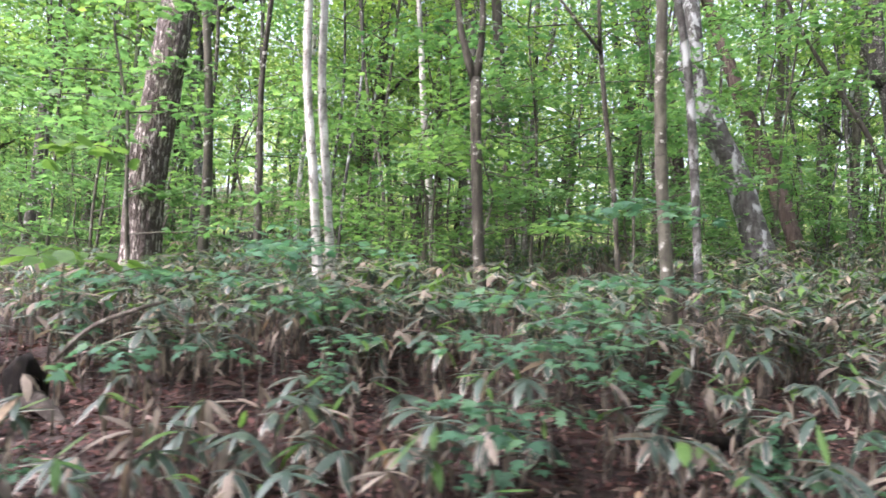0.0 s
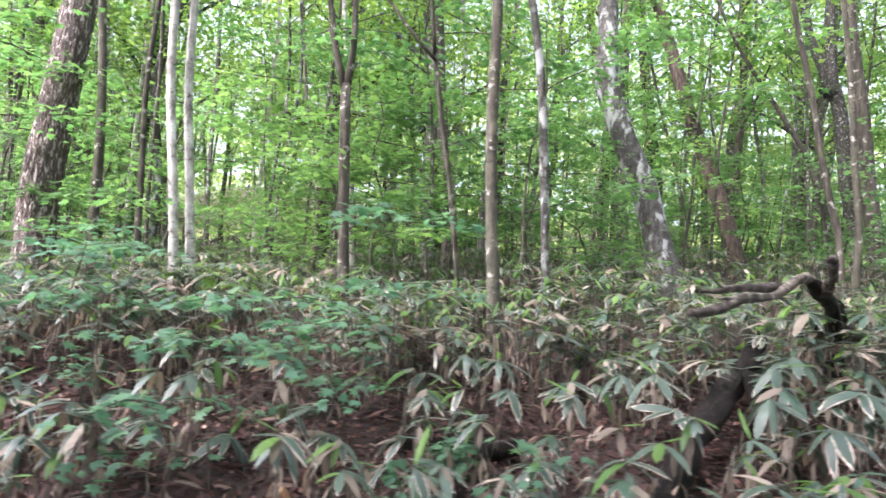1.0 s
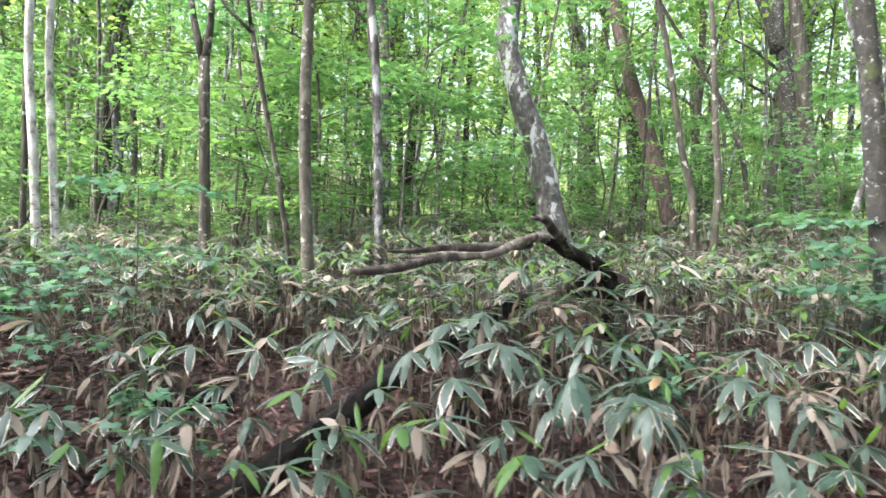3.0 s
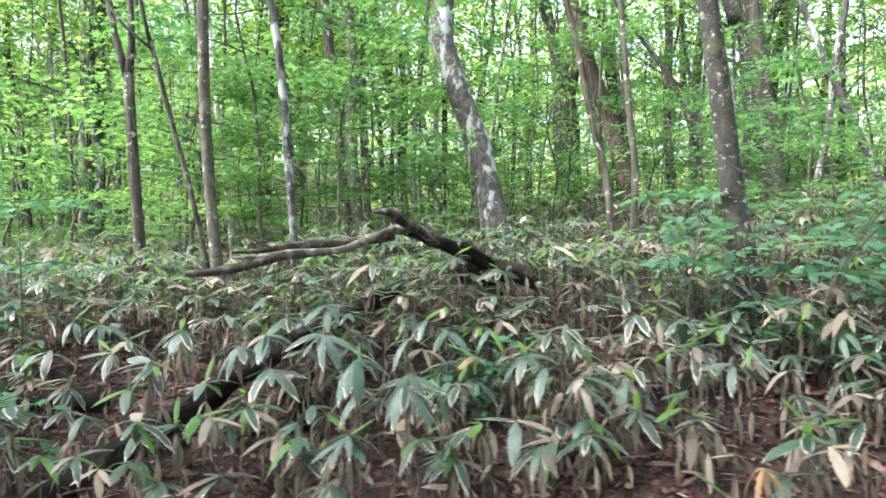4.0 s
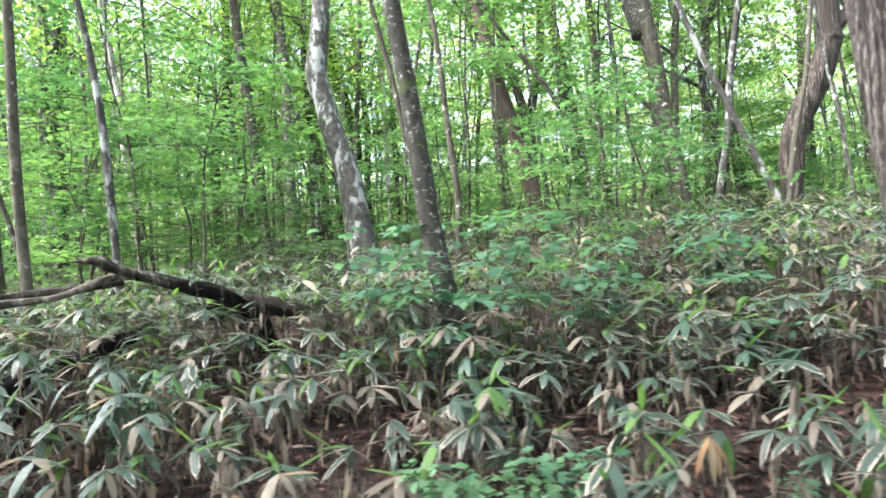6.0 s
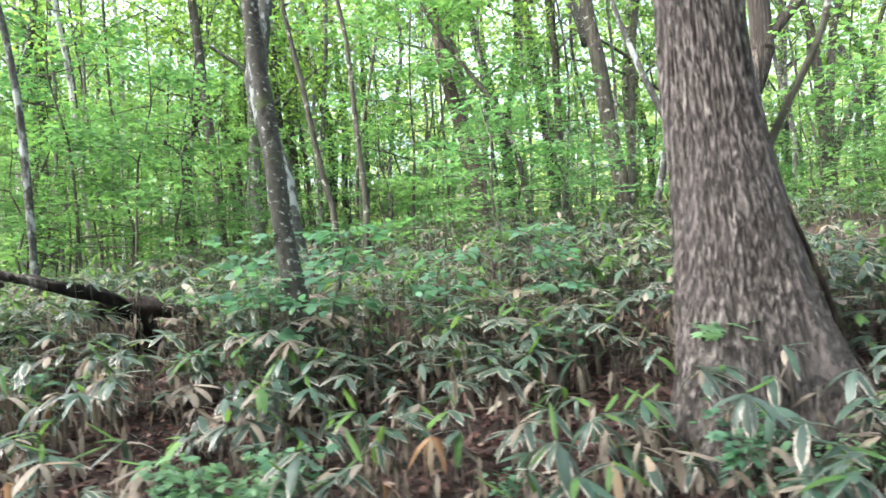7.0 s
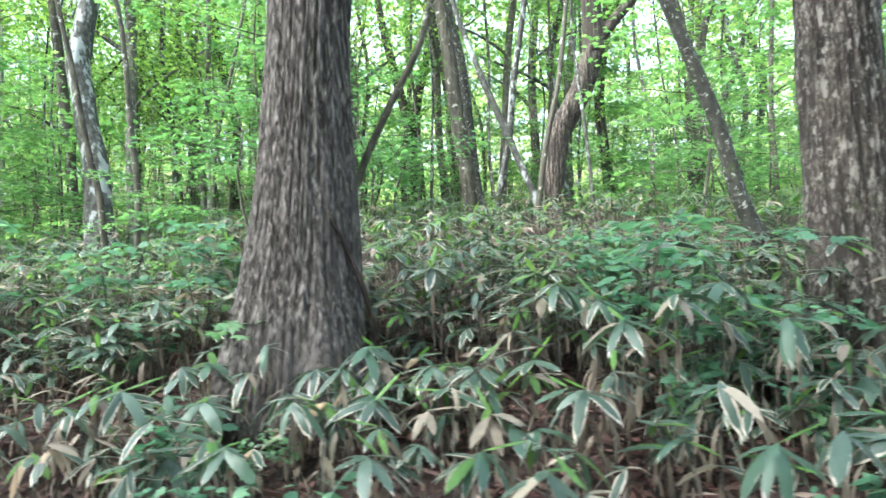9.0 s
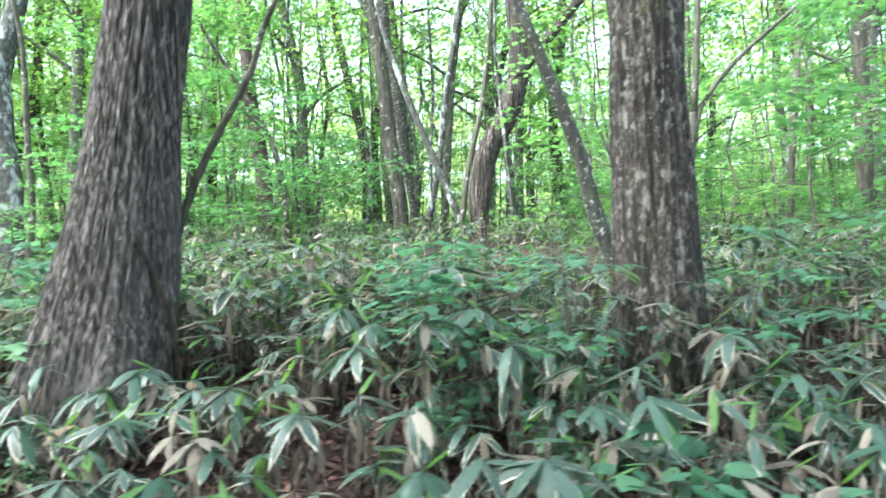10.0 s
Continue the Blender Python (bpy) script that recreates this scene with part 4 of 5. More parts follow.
def sown(rng, n, xs, ys):
    out = []
    while len(out) < n:
        x, y = rng.uniform(*xs), rng.uniform(*ys)
        if rng.random() < crowd(x, y) and all((x - a) ** 2 + (y - b) ** 2 > (r * 0.9) ** 2 for a, b, r in TAKEN):
            out.append((x, y))
    return out


def bamboo_stuff(name, spots, rng, grow=1.0, thin=False, spare=False):
    vs, qs, uvs, ids, base = [], [], [], [], 0
    for x, y in spots:
        h, c, turn, leaves = plant_plan(rng, x, y)
        h *= grow
        z0 = float(ground_z(x, y))
        bend, t = CULM_BEND[c] * h, radians(turn)
        tip = np.array([x + bend * math.cos(t), y + bend * math.sin(t), z0 + h])
        r = 0.005
        cv = np.array([(x - r, y, z0), (x + r, y, z0), (tip[0] + r * 0.6, tip[1], tip[2]), (tip[0] - r * 0.6, tip[1], tip[2]), (x, y - r, z0), (x, y + r, z0), (tip[0], tip[1] + r * 0.6, tip[2]), (tip[0], tip[1] - r * 0.6, tip[2])])
        vs.append(cv), qs.append(np.array([[0, 1, 2, 3], [4, 5, 6, 7]]) + base), uvs.append(np.zeros((8, 2))), ids.append([4, 4])
        base += 8
        for _ in range(0 if thin or y < 3.3 or rng.random() < 0.55 else 1):
            px, py, ph = x + rng.normal(0, 0.12), y + rng.normal(0, 0.12), h * rng.uniform(0.4, 0.95)
            ox, oy, pz = rng.normal(0, 0.09) * ph, rng.normal(0, 0.09) * ph, float(ground_z(px, py)) - 0.02
            w = rng.uniform(0.003, 0.0055)
            vs.append(np.array([(px - w, py, pz), (px + w, py, pz), (px + ox + w * 0.6, py + oy, pz + ph), (px + ox - w * 0.6, py + oy, pz + ph)]))
            qs.append(np.array([[0, 1, 2, 3]]) + base), uvs.append(np.zeros((4, 2))), ids.append([4])
            base += 4
        for b, k, length, wide, az, rise, up in leaves[: 5 if thin else 99]:
            bv, bq, buv = SPARE[b] if thin or spare or y > 4.4 else BLADES[b]
            s, c2, cr, sr = math.sin(az), math.cos(az), math.cos(rise), math.sin(rise)
            length = length * (1.25 if thin else 1.0)
            lv = bv * [length * wide * (1.3 if thin else 1.0), length, length]
            yy, zz = lv[:, 1] * cr - lv[:, 2] * sr, lv[:, 1] * sr + lv[:, 2] * cr
            root = np.array([x, y, z0]) + (tip - [x, y, z0]) * up
            vs.append(np.stack([lv[:, 0] * c2 - yy * s, lv[:, 0] * s + yy * c2, zz], 1) + root)
            qs.append(bq + base), uvs.append(buv), ids.append(np.full(len(bq), k))
            base += len(bv)
    me = mesh_of(name, np.vstack(vs), np.vstack(qs), [*SKINS, CULM], np.vstack(uvs), np.concatenate(ids))
    tagged(new(name, me), "dense dwarf bamboo with grey-green pale-edged leaves", "dwarf bamboo", kind="stuff")


rng = np.random.default_rng(21)
for at in [(4.05, 3.45, 0.26)]:
    TAKEN.append(at)
bamboo_stuff("dwarf_bamboo_thicket", sown(rng, 2350, (-9.5, 10), (3.45, 6.5)) + sown(rng, 240, (-6.2, 7.4), (2.1, 3.45)) + sown(rng, 170, (-6.2, 7.4), (3.4, 4.3)) + sown(rng, 36, (-8, 9), (1.35, 2.1)) + [(2.95, 3.02), (3.12, 2.93), (3.3, 2.98), (3.05, 2.78), (3.45, 2.72)] + sown(rng, 210, (-10.5, -6.2), (1.7, 3.9)) + sown(rng, 90, (7.4, 11), (1.7, 3.45)), rng)
bamboo_stuff("dwarf_bamboo_slope", sown(rng, 1900, (-15, 15), (6.5, 13)), rng, 0.9, spare=True)
bamboo_stuff("dwarf_bamboo_beyond", sown(rng, 1500, (-25, 25), (13, 24)), rng, 1.0, True)


def pale_mound():
    """Bamboo on a mound that stands in the open, deep in the wood; its pale leaf colour stands in for sunlight."""
    rng = np.random.default_rng(61)
    n = 9500
    x, y = rng.uniform(-19.0, -8.8, n), rng.normal(29.2, 1.3, n)
    p = np.stack([x, y, ground_z(x, y) + rng.uniform(0.1, 1.3, n)], 1)
    a = rng.uniform(0, 6.28, n)
    rt_ = turned(np.stack([np.cos(a), np.sin(a), rng.normal(-0.3, 0.3, n)], 1), np.stack([rng.normal(0, 0.4, n), rng.normal(-0.3, 0.4, n), np.ones(n)], 1))
    long_leaf = np.array([(0, 0, 0), (0.13, 0.3, 0.03), (0.10, 0.75, 0.0), (0, 1, -0.15), (-0.10, 0.75, 0.0), (-0.13, 0.3, 0.03)])
    tagged(new("pale_bamboo", leaf_mesh("pale_bamboo", long_leaf, p, rt_, rng.uniform(0.16, 0.34, n), SASA_SUNLIT)), "bamboo on an open mound in the wood, sunlight put into its pale colour", "dwarf bamboo", kind="stuff")


pale_mound()


def bamboo_plant(x, y, rng, grow=1.0):
    h, c, turn, leaves = plant_plan(rng, x, y)
    h *= grow
    base = thing("dwarf_bamboo", (x, y, float(ground_z(x, y))), "dwarf bamboo with drooping pale-edged leaves on a dry culm", "dwarf bamboo", "dwarf bamboo along the trail")
    culm = part("culm", CULMS[c], base)
    culm.scale, culm.rotation_euler = (h, h, h), (0, 0, radians(turn))
    bend = CULM_BEND[c] * h
    for b, k, length, wide, az, rise, up in leaves:
        leaf = part("leaf", BLADE_MESH[b, k], base, ("", "fresh light green leaf", "withered tan leaf", "")[k])
        leaf.location = (bend * up * math.cos(radians(turn)), bend * up * math.sin(radians(turn)), h * up)
        leaf.rotation_euler = (rise, 0, az)
        leaf.scale = (length * wide, length, length)


for x, y in sown(rng, 215, (-6.2, 7.4), (2.0, 3.5)):
    bamboo_plant(x, y, rng)


def bamboo_fan(x, y, top, n, rng, lush=False, reach=0.2):
    """A bamboo that carries one broad drooping fan of leaves, with a few withered ones under it."""
    z0 = float(ground_z(x, y))
    h = top - z0
    base = thing("dwarf_bamboo", (x, y, z0), "dwarf bamboo with a broad drooping fan of pale-edged leaves", "dwarf bamboo", "dwarf bamboo along the trail")
    culm = part("culm", CULMS[0], base)
    culm.scale = (h, h, h)
    first, wide = math.pi + rng.normal(0, 0.5), rng.uniform(4.2, 5.6)
    for i in range(n):
        dead = rng.random() < 0.06
        leaf = part("leaf", BLADE_MESH[int(rng.integers(0, 3)), 2 if dead else 3 if lush else 0], base, "withered tan leaf" if dead else "")
        leaf.location = (0, 0, h * (1 - 0.03 * rng.random()))
        leaf.rotation_euler = (rng.normal(-0.18, 0.18), rng.normal(0, 0.25), first + wide * ((i + 0.5) / n - 0.5) + rng.normal(0, 0.08))
        length = reach * rng.uniform(0.65, 1.1)
        leaf.scale = (length * rng.uniform(0.95, 1.15), length, length)
    for i in range(int(rng.integers(1, 4))):
        leaf = part("leaf", BLADE_MESH[2, 2], base, "withered tan leaf")
        leaf.location = (0, 0, h * rng.uniform(0.55, 0.95))
        leaf.rotation_euler = (rng.uniform(-1.2, -0.5), 0, rng.uniform(0, 6.28))
        length = rng.uniform(0.1, 0.16)
        leaf.scale = (length * 0.85, length, length)
    if rng.random() < 0.45:
        leaf = part("leaf", BLADE_MESH[3, 1], base, "fresh light green leaf")
        leaf.location = (0, 0, h)
        leaf.rotation_euler = (rng.uniform(0.2, 0.9), 0, rng.uniform(0, 6.28))
        leaf.scale = (0.15, 0.17, 0.17)


FANS = [(-4.22, 2.62, 0.61), (-5.36, 2.96, 0.67), (-3.48, 3.33, 0.90), (-2.73, 2.70, 0.80), (-2.74, 2.99, 0.91), (-5.93, 2.62, 0.48), (-5.56, 2.53, 0.50), (-3.12, 3.08, 0.84), (-4.62, 3.25, 0.83), (-3.24, 2.78, 0.63), (-4.69, 2.72, 0.54),
        (-3.34, 2.42, 0.60), (-2.09, 2.67, 0.77), (-1.80, 3.49, 1.25), (-1.58, 2.39, 0.86), (-1.33, 2.20, 0.80), (-2.85, 3.19, 0.88), (-3.66, 3.33, 0.92), (-0.91, 4.18, 1.44), (-2.66, 3.33, 0.96), (-1.36, 2.40, 0.80), (-1.30, 3.10, 0.90),
        (-0.03, 2.60, 0.82), (-0.72, 4.45, 1.33), (-0.32, 3.29, 0.95), (-0.88, 2.64, 0.85), (0.86, 2.88, 0.74), (-0.43, 2.54, 0.63), (-1.06, 3.68, 1.19), (0.12, 2.26, 0.62), (-1.89, 2.83, 0.91),
        (3.16, 2.38, 0.57), (3.44, 2.29, 0.63), (3.83, 2.76, 0.71), (2.95, 2.42, 0.80), (2.05, 2.53, 0.90), (2.27, 2.36, 0.65), (0.85, 2.64, 0.66), (0.69, 3.32, 0.86), (3.63, 2.45, 0.75), (3.11, 2.70, 0.70), (3.99, 3.42, 1.22), (1.76, 3.00, 1.02),
        (4.70, 2.52, 0.78), (4.36, 2.22, 0.65), (3.96, 2.28, 0.61), (5.38, 2.15, 0.74), (5.55, 2.12, 0.75), (5.13, 2.45, 0.82), (5.21, 2.16, 0.70), (4.80, 3.13, 1.05), (3.75, 3.12, 0.86), (4.25, 2.85, 0.80), (4.5, 2.85, 0.83), (3.9, 2.6, 0.72), (6.3, 3.0, 1.0), (5.9, 2.5, 0.85), (-2.15, 3.05, 0.98), (-2.0, 3.22, 1.02), (-2.3, 2.78, 0.86), (-2.2, 2.88, 0.9)]
FANS += [(5.12, 3.48, 1.30), (5.09, 2.91, 1.08), (4.86, 2.72, 1.0), (5.3, 3.05, 1.12), (4.62, 3.3, 1.12), (5.45, 2.75, 1.0), (3.77, 2.97, 0.87), (4.06, 2.93, 0.80), (3.52, 2.98, 0.78)]
for x, y, top in FANS:
    bamboo_fan(x, y, top, int(rng.integers(6, 9)), rng, rng.random() < 0.35 + 0.07 * x)
for x, y in [(-2.05, 3.45), (-2.85, 2.62), (-1.95, 3.62), (-1.88, 3.25), (-2.08, 3.0), (-2.26, 2.72), (-2.42, 2.45), (-1.98, 2.9), (-2.2, 2.5), (-2.6, 2.1), (-2.15, 2.3), (-1.7, 3.3), (-2.0, 3.15), (-1.78, 3.1), (-2.5, 2.25), (-2.35, 2.2), (1.6, 3.6), (1.85, 3.75), (1.3, 3.65), (1.55, 3.95), (2.1, 3.5)]:
    bamboo_plant(x, y, rng, 1.1)
for x, y in [(-1.25, 3.97), (-1.12, 4.0), (-1.38, 3.86), (-0.95, 4.06), (-1.04, 3.9), (-1.22, 3.82), (-1.5, 3.78), (-1.62, 3.68), (-1.36, 4.02)]:
    bamboo_plant(x, y, rng, 1.5)
for x, y in [(5.72, 3.55), (5.85, 3.48), (5.95, 3.58), (6.05, 3.46), (6.18, 3.52), (6.3, 3.47), (6.42, 3.55), (6.55, 3.6), (6.66, 3.72), (5.62, 3.7), (6.12, 3.38), (6.36, 3.36), (5.8, 3.36), (5.5, 3.8), (6.8, 3.9)]:
    bamboo_plant(x, y, rng, 1.7)

# Low growth under the fans on the way to the oak and beside it.
low_rng = np.random.default_rng(64)
low = np.concatenate([low_rng.uniform((3.6, 2.75), (7.2, 3.95), (150, 2)), low_rng.uniform((-0.6, 2.7), (2.9, 3.7), (85, 2)), low_rng.uniform((3.35, 2.75), (4.2, 3.15), (22, 2))])
bamboo_stuff("dwarf_bamboo_undergrowth", [(x, y) for x, y in low if all((x - a) ** 2 + (y - b) ** 2 > r * r for a, b, r in TAKEN)], low_rng, 0.62)


def withered_fan(x, y, top, n, skin, label, seed, length=0.17):
    """A bamboo whose leaves have died and hang from the top of the culm."""
    rng = np.random.default_rng(seed)
    z0 = float(ground_z(x, y))
    base = thing("dwarf_bamboo", (x, y, z0), label, "dwarf bamboo", "dwarf bamboo along the trail")
    culm = part("culm", CULMS[0], base)
    culm.scale = (top - z0, top - z0, top - z0)
    for i in range(n):
        v, q, uv = BLADES[1 + i % 2]
        leaf = part("leaf", mesh_of("leaf", v, q, skin, uv), base)
        leaf.location = (0, 0, top - z0)
        leaf.rotation_euler = (rng.uniform(-0.9, -0.2), 0, 6.28 * i / n + rng.normal(0, 0.3))
        leaf.scale = (length * rng.uniform(0.6, 0.85), length * rng.uniform(0.8, 1.1), length)


withered_fan(-0.05, 2.2, 0.52, 5, WITHERED, "dwarf bamboo with orange withered hanging leaves", 301, 0.15)
withered_fan(1.74, 2.54, 0.62, 6, WITHERED, "dwarf bamboo with orange withered hanging leaves", 302)
withered_fan(1.55, 2.45, 0.45, 4, WITHERED, "dwarf bamboo with orange withered hanging leaves", 303, 0.14)
withered_fan(-4.35, 2.45, 0.42, 5, WITHERED, "dwarf bamboo with yellowed withered leaves", 304, 0.14)
withered_fan(5.05, 2.75, 0.60, 4, SASA_DRY, "dwarf bamboo with tan withered leaves", 305)
withered_fan(-3.83, 3.33, 0.93, 1, WHITENED, "dwarf bamboo stem with one whitened dead leaf", 306, 0.12)


# ---- fallen dead tree ----
def dead_part(name, pts, r_noise, parent, skin, label="", sides=14, org=(0, 0, 0)):
    path = smooth_path([(x - org[0], y - org[1], z - org[2], r) for x, y, z, r in pts], 0.04)
    def skin_relief(a, z, q):
        return r_noise * q[3] * (noise.noise(Vector((math.cos(a) * 1.8 + q[0] * 4, math.sin(a) * 1.8 + q[1] * 4, q[2] * 4))) + 0.4 * noise.noise(Vector((math.cos(a) * 6, math.sin(a) * 6, (q[0] + q[1]) * 7))))
    v, q, t = tube(path, sides, skin_relief)
    return part(name, mesh_of(name, v, [q, t], skin), parent, label)


FO = (-1.35, 4.15, float(ground_z(-1.35, 4.15)))
fallen = thing("fallen_tree", FO, "weathered dead tree stump with long bare limbs over the bamboo", "fallen tree")
dead_part("stump", [(-1.12, 4.56, FO[2] - 0.05, 0.095), (-1.14, 4.52, 1.0, 0.080), (-1.19, 4.42, 1.14, 0.066), (-1.25, 4.27, 1.25, 0.052), (-1.33, 4.14, 1.305, 0.046), (-1.40, 4.06, 1.325, 0.041), (-1.50, 3.95, 1.37, 0.038), (-1.60, 3.85, 1.43, 0.033), (-1.66, 3.79, 1.448, 0.024)], 0.7, fallen, ROT, "dark bent stump", org=FO)
dead_part("hollow_trunk", [(-1.48, 4.30, 1.12, 0.03), (-1.38, 4.33, 1.15, 0.070), (-1.22, 4.40, 1.17, 0.078), (-1.05, 4.53, 1.14, 0.074), (-0.90, 4.70, 1.07, 0.06), (-0.82, 4.80, 1.0, 0.03)], 0.6, fallen, ROT_BROWN, "rotten brown piece of trunk", org=FO)
dead_part("pale_limb", [(-1.55, 3.90, 1.41, 0.030), (-1.64, 3.81, 1.448, 0.029), (-1.723, 3.731, 1.446, 0.027), (-1.847, 3.612, 1.392, 0.026), (-1.951, 3.512, 1.335, 0.021), (-2.105, 3.364, 1.313, 0.020), (-2.237, 3.237, 1.309, 0.019), (-2.337, 3.142, 1.293, 0.012), (-2.456, 3.028, 1.288, 0.005)], 0.45, fallen, BLEACHED, "bleached bare limb", org=FO)
dead_part("limb", [(-2.02, 3.45, 1.312, 0.012), (-2.13, 3.34, 1.302, 0.019), (-2.237, 3.237, 1.293, 0.023), (-2.312, 3.165, 1.280, 0.026), (-2.385, 3.096, 1.251, 0.027), (-2.501, 2.984, 1.222, 0.025), (-2.632, 2.859, 1.208, 0.016)], 0.4, fallen, DEAD, org=FO)
dead_part("limb", [(-1.74, 3.80, 1.40, 0.020), (-1.89, 3.668, 1.379, 0.024), (-2.126, 3.456, 1.362, 0.022), (-2.289, 3.309, 1.346, 0.019), (-2.392, 3.217, 1.325, 0.013), (-2.503, 3.117, 1.32, 0.008)], 0.4, fallen, DEAD, org=FO)
dead_part("broken_limb", [(-1.50, 3.92, 1.37, 0.030), (-1.525, 3.82, 1.405, 0.026), (-1.565, 3.70, 1.445, 0.028), (-1.62, 3.58, 1.49, 0.026), (-1.67, 3.49, 1.53, 0.028), (-1.70, 3.43, 1.54, 0.018), (-1.76, 3.36, 1.535, 0.005)], 0.8, fallen, DEAD, "broken limb with a splintered tip", org=FO)
dead_part("branch", [(-2.329, 3.274, 1.339, 0.007), (-2.393, 3.216, 1.375, 0.006), (-2.456, 3.16, 1.435, 0.005), (-2.481, 3.137, 1.51, 0.004), (-2.513, 3.108, 1.60, 0.002)], 0.3, fallen, DEAD, sides=6, org=FO)
dead_part("branch", [(-1.95, 3.52, 1.33, 0.005), (-1.90, 3.50, 1.29, 0.004), (-1.84, 3.48, 1.26, 0.002)], 0.3, fallen, DEAD, sides=6, org=FO)
LO = (-2.5, 3.3, float(ground_z(-2.5, 3.3)))
log = thing("fallen_log", LO, "dark damp log lying on the leaf litter", "log")
dead_part("log_body", [(-1.78, 4.15, 1.05, 0.045), (-1.98, 3.80, 0.94, 0.058), (-2.30, 3.35, 0.76, 0.062), (-2.66, 2.85, 0.49, 0.064), (-2.93, 2.35, 0.28, 0.066), (-3.1, 2.0, 0.18, 0.066)], 0.6, log, ROT, org=LO)
dead_part("prop", [(-2.10, 3.52, 0.88, 0.040), (-2.09, 3.3, 0.68, 0.042), (-2.08, 3.05, 0.46, 0.040), (-2.06, 2.9, 0.28, 0.04)], 0.4, log, ROT, org=LO)
RO = (-3.6, 3.16, float(ground_z(-3.6, 3.16)))
rotten = thing("rotten_log", RO, "short black rotten log sunk in the leaf litter", "log")
dead_part("log_body", [(-4.02, 3.06, 0.47, 0.03), (-3.9, 3.09, 0.475, 0.045), (-3.7, 3.14, 0.455, 0.05), (-3.5, 3.2, 0.45, 0.045), (-3.36, 3.24, 0.46, 0.03)], 0.7, rotten, ROT, org=RO)
WO = (-7.5, 3.35, float(ground_z(-7.5, 3.35)))
worn = thing("rotten_stump", WO, "low broken stump of dark rotten wood in the litter", "stump")
dead_part("stump_body", [(-7.5, 3.35, WO[2] - 0.08, 0.11), (-7.5, 3.35, WO[2] + 0.1, 0.09), (-7.49, 3.33, WO[2] + 0.22, 0.075), (-7.46, 3.30, WO[2] + 0.3, 0.035)], 0.8, worn, ROT, org=WO)
dead_part("root", [(-7.44, 3.32, WO[2] + 0.08, 0.06), (-7.28, 3.22, WO[2] + 0.04, 0.045), (-7.1, 3.12, WO[2] - 0.04, 0.03)], 0.6, worn, DEAD, org=WO)
SO = (-6.95, 3.3, float(ground_z(-6.95, 3.3)))
pale_stick = thing("dead_stick", SO, "bleached dead stick resting on the bamboo", "stick")
dead_part("stick_body", [(-7.25, 3.2, 0.72, 0.012), (-7.1, 3.28, 0.9, 0.013), (-6.92, 3.32, 0.99, 0.012), (-6.72, 3.34, 1.06, 0.007)], 0.4, pale_stick, BLEACHED, sides=8, org=SO)
stick = thing("dead_stick", (3.66, 3.40, float(ground_z(3.66, 3.4))), "dead stick leaning against the oak", "stick")
dead_part("stick_body", [(3.70, 3.46, 0.62, 0.014), (3.605, 3.49, 1.10, 0.014), (3.51, 3.46, 1.36, 0.013), (3.445, 3.43, 1.53, 0.010)], 0.3, stick, ROT_BROWN, sides=8, org=(3.66, 3.40, float(ground_z(3.66, 3.4))))
twig = thing("dead_branch", (4.15, 2.78, float(ground_z(4.15, 2.78))), "thin bare grey branch lying across the bamboo", "branch")
TO = (4.15, 2.78, float(ground_z(4.15, 2.78)))
dead_part("stem", [(3.82, 2.72, 0.47, 0.007), (3.95, 2.75, 0.62, 0.007), (4.18, 2.76, 0.735, 0.006), (4.38, 2.75, 0.86, 0.005), (4.6, 2.8, 0.90, 0.003)], 0.3, twig, DEAD, sides=6, org=TO)
dead_part("side_twig", [(4.10, 2.75, 0.70, 0.004), (4.2, 2.76, 0.80, 0.0035), (4.16, 2.78, 0.85, 0.002)], 0.2, twig, DEAD, sides=5, org=TO)


def boulder(x, y, z, size, seed):
    """A rounded stone half sunk in the bank under a coat of moss."""
    bm = bmesh.new()
    bmesh.ops.create_icosphere(bm, subdivisions=5, radius=1.0)
    for v in bm.verts:
        p = v.co.copy()
        k = 1 + 0.22 * noise.noise(p * 1.3 + Vector((seed, 0, 0))) + 0.07 * noise.noise(p * 4 + Vector((seed, 3, 0))) + 0.02 * noise.noise(p * 16)
        v.co = Vector((p.x * size[0], p.y * size[1], p.z * size[2])) * k
    me = bpy.data.meshes.new("boulder")
    bm.to_mesh(me)
    bm.free()
    me.shade_smooth()
    me.materials.append(MOSS)
    ob = new("boulder", me)
    ob.location = (x, y, z)
    tagged(ob, "low mossy stone sunk in the bank beside the oak", "stone")
    TAKEN.append((x, y, size[0] * 0.9))


boulder(4.0, 3.5, 0.43, (0.34, 0.24, 0.25), 7.0)


# ---- shrubs, herbs, litter ----
def herb(seed, height, leafy, leaf, outline, label, name="herb", skin=HERB):
    rng = np.random.default_rng(seed)
    base = thing(name, (0, 0, 0), label, name.replace("_", " "), "low green plants")
    stems, c = [], []
    for i in range(4):
        a = rng.uniform(0, 6.28)
        d = rng.uniform(0.2, 0.5) * height
        p = smooth_path([(0, 0, -0.03, 0.005), (d * 0.4 * math.cos(a), d * 0.4 * math.sin(a), height * 0.6, 0.004), (d * math.cos(a), d * math.sin(a), height * rng.uniform(0.8, 1.1), 0.002)], 0.1)
        stems.append(p)
        c += [p[int(len(p) * k), :3] for k in (0.55, 0.75, 0.95)]
    for path in stems:
        v, q, t = tube(path, 5)
        part("stem", mesh_of("stem", v, [q, t], CULM), base)
    p, rt_, s = sprays(rng, np.array(c), height * 0.28, leafy // len(c), leaf, 0.3)
    part("foliage", leaf_mesh("foliage", outline, p, rt_, s, skin), base)
    return base


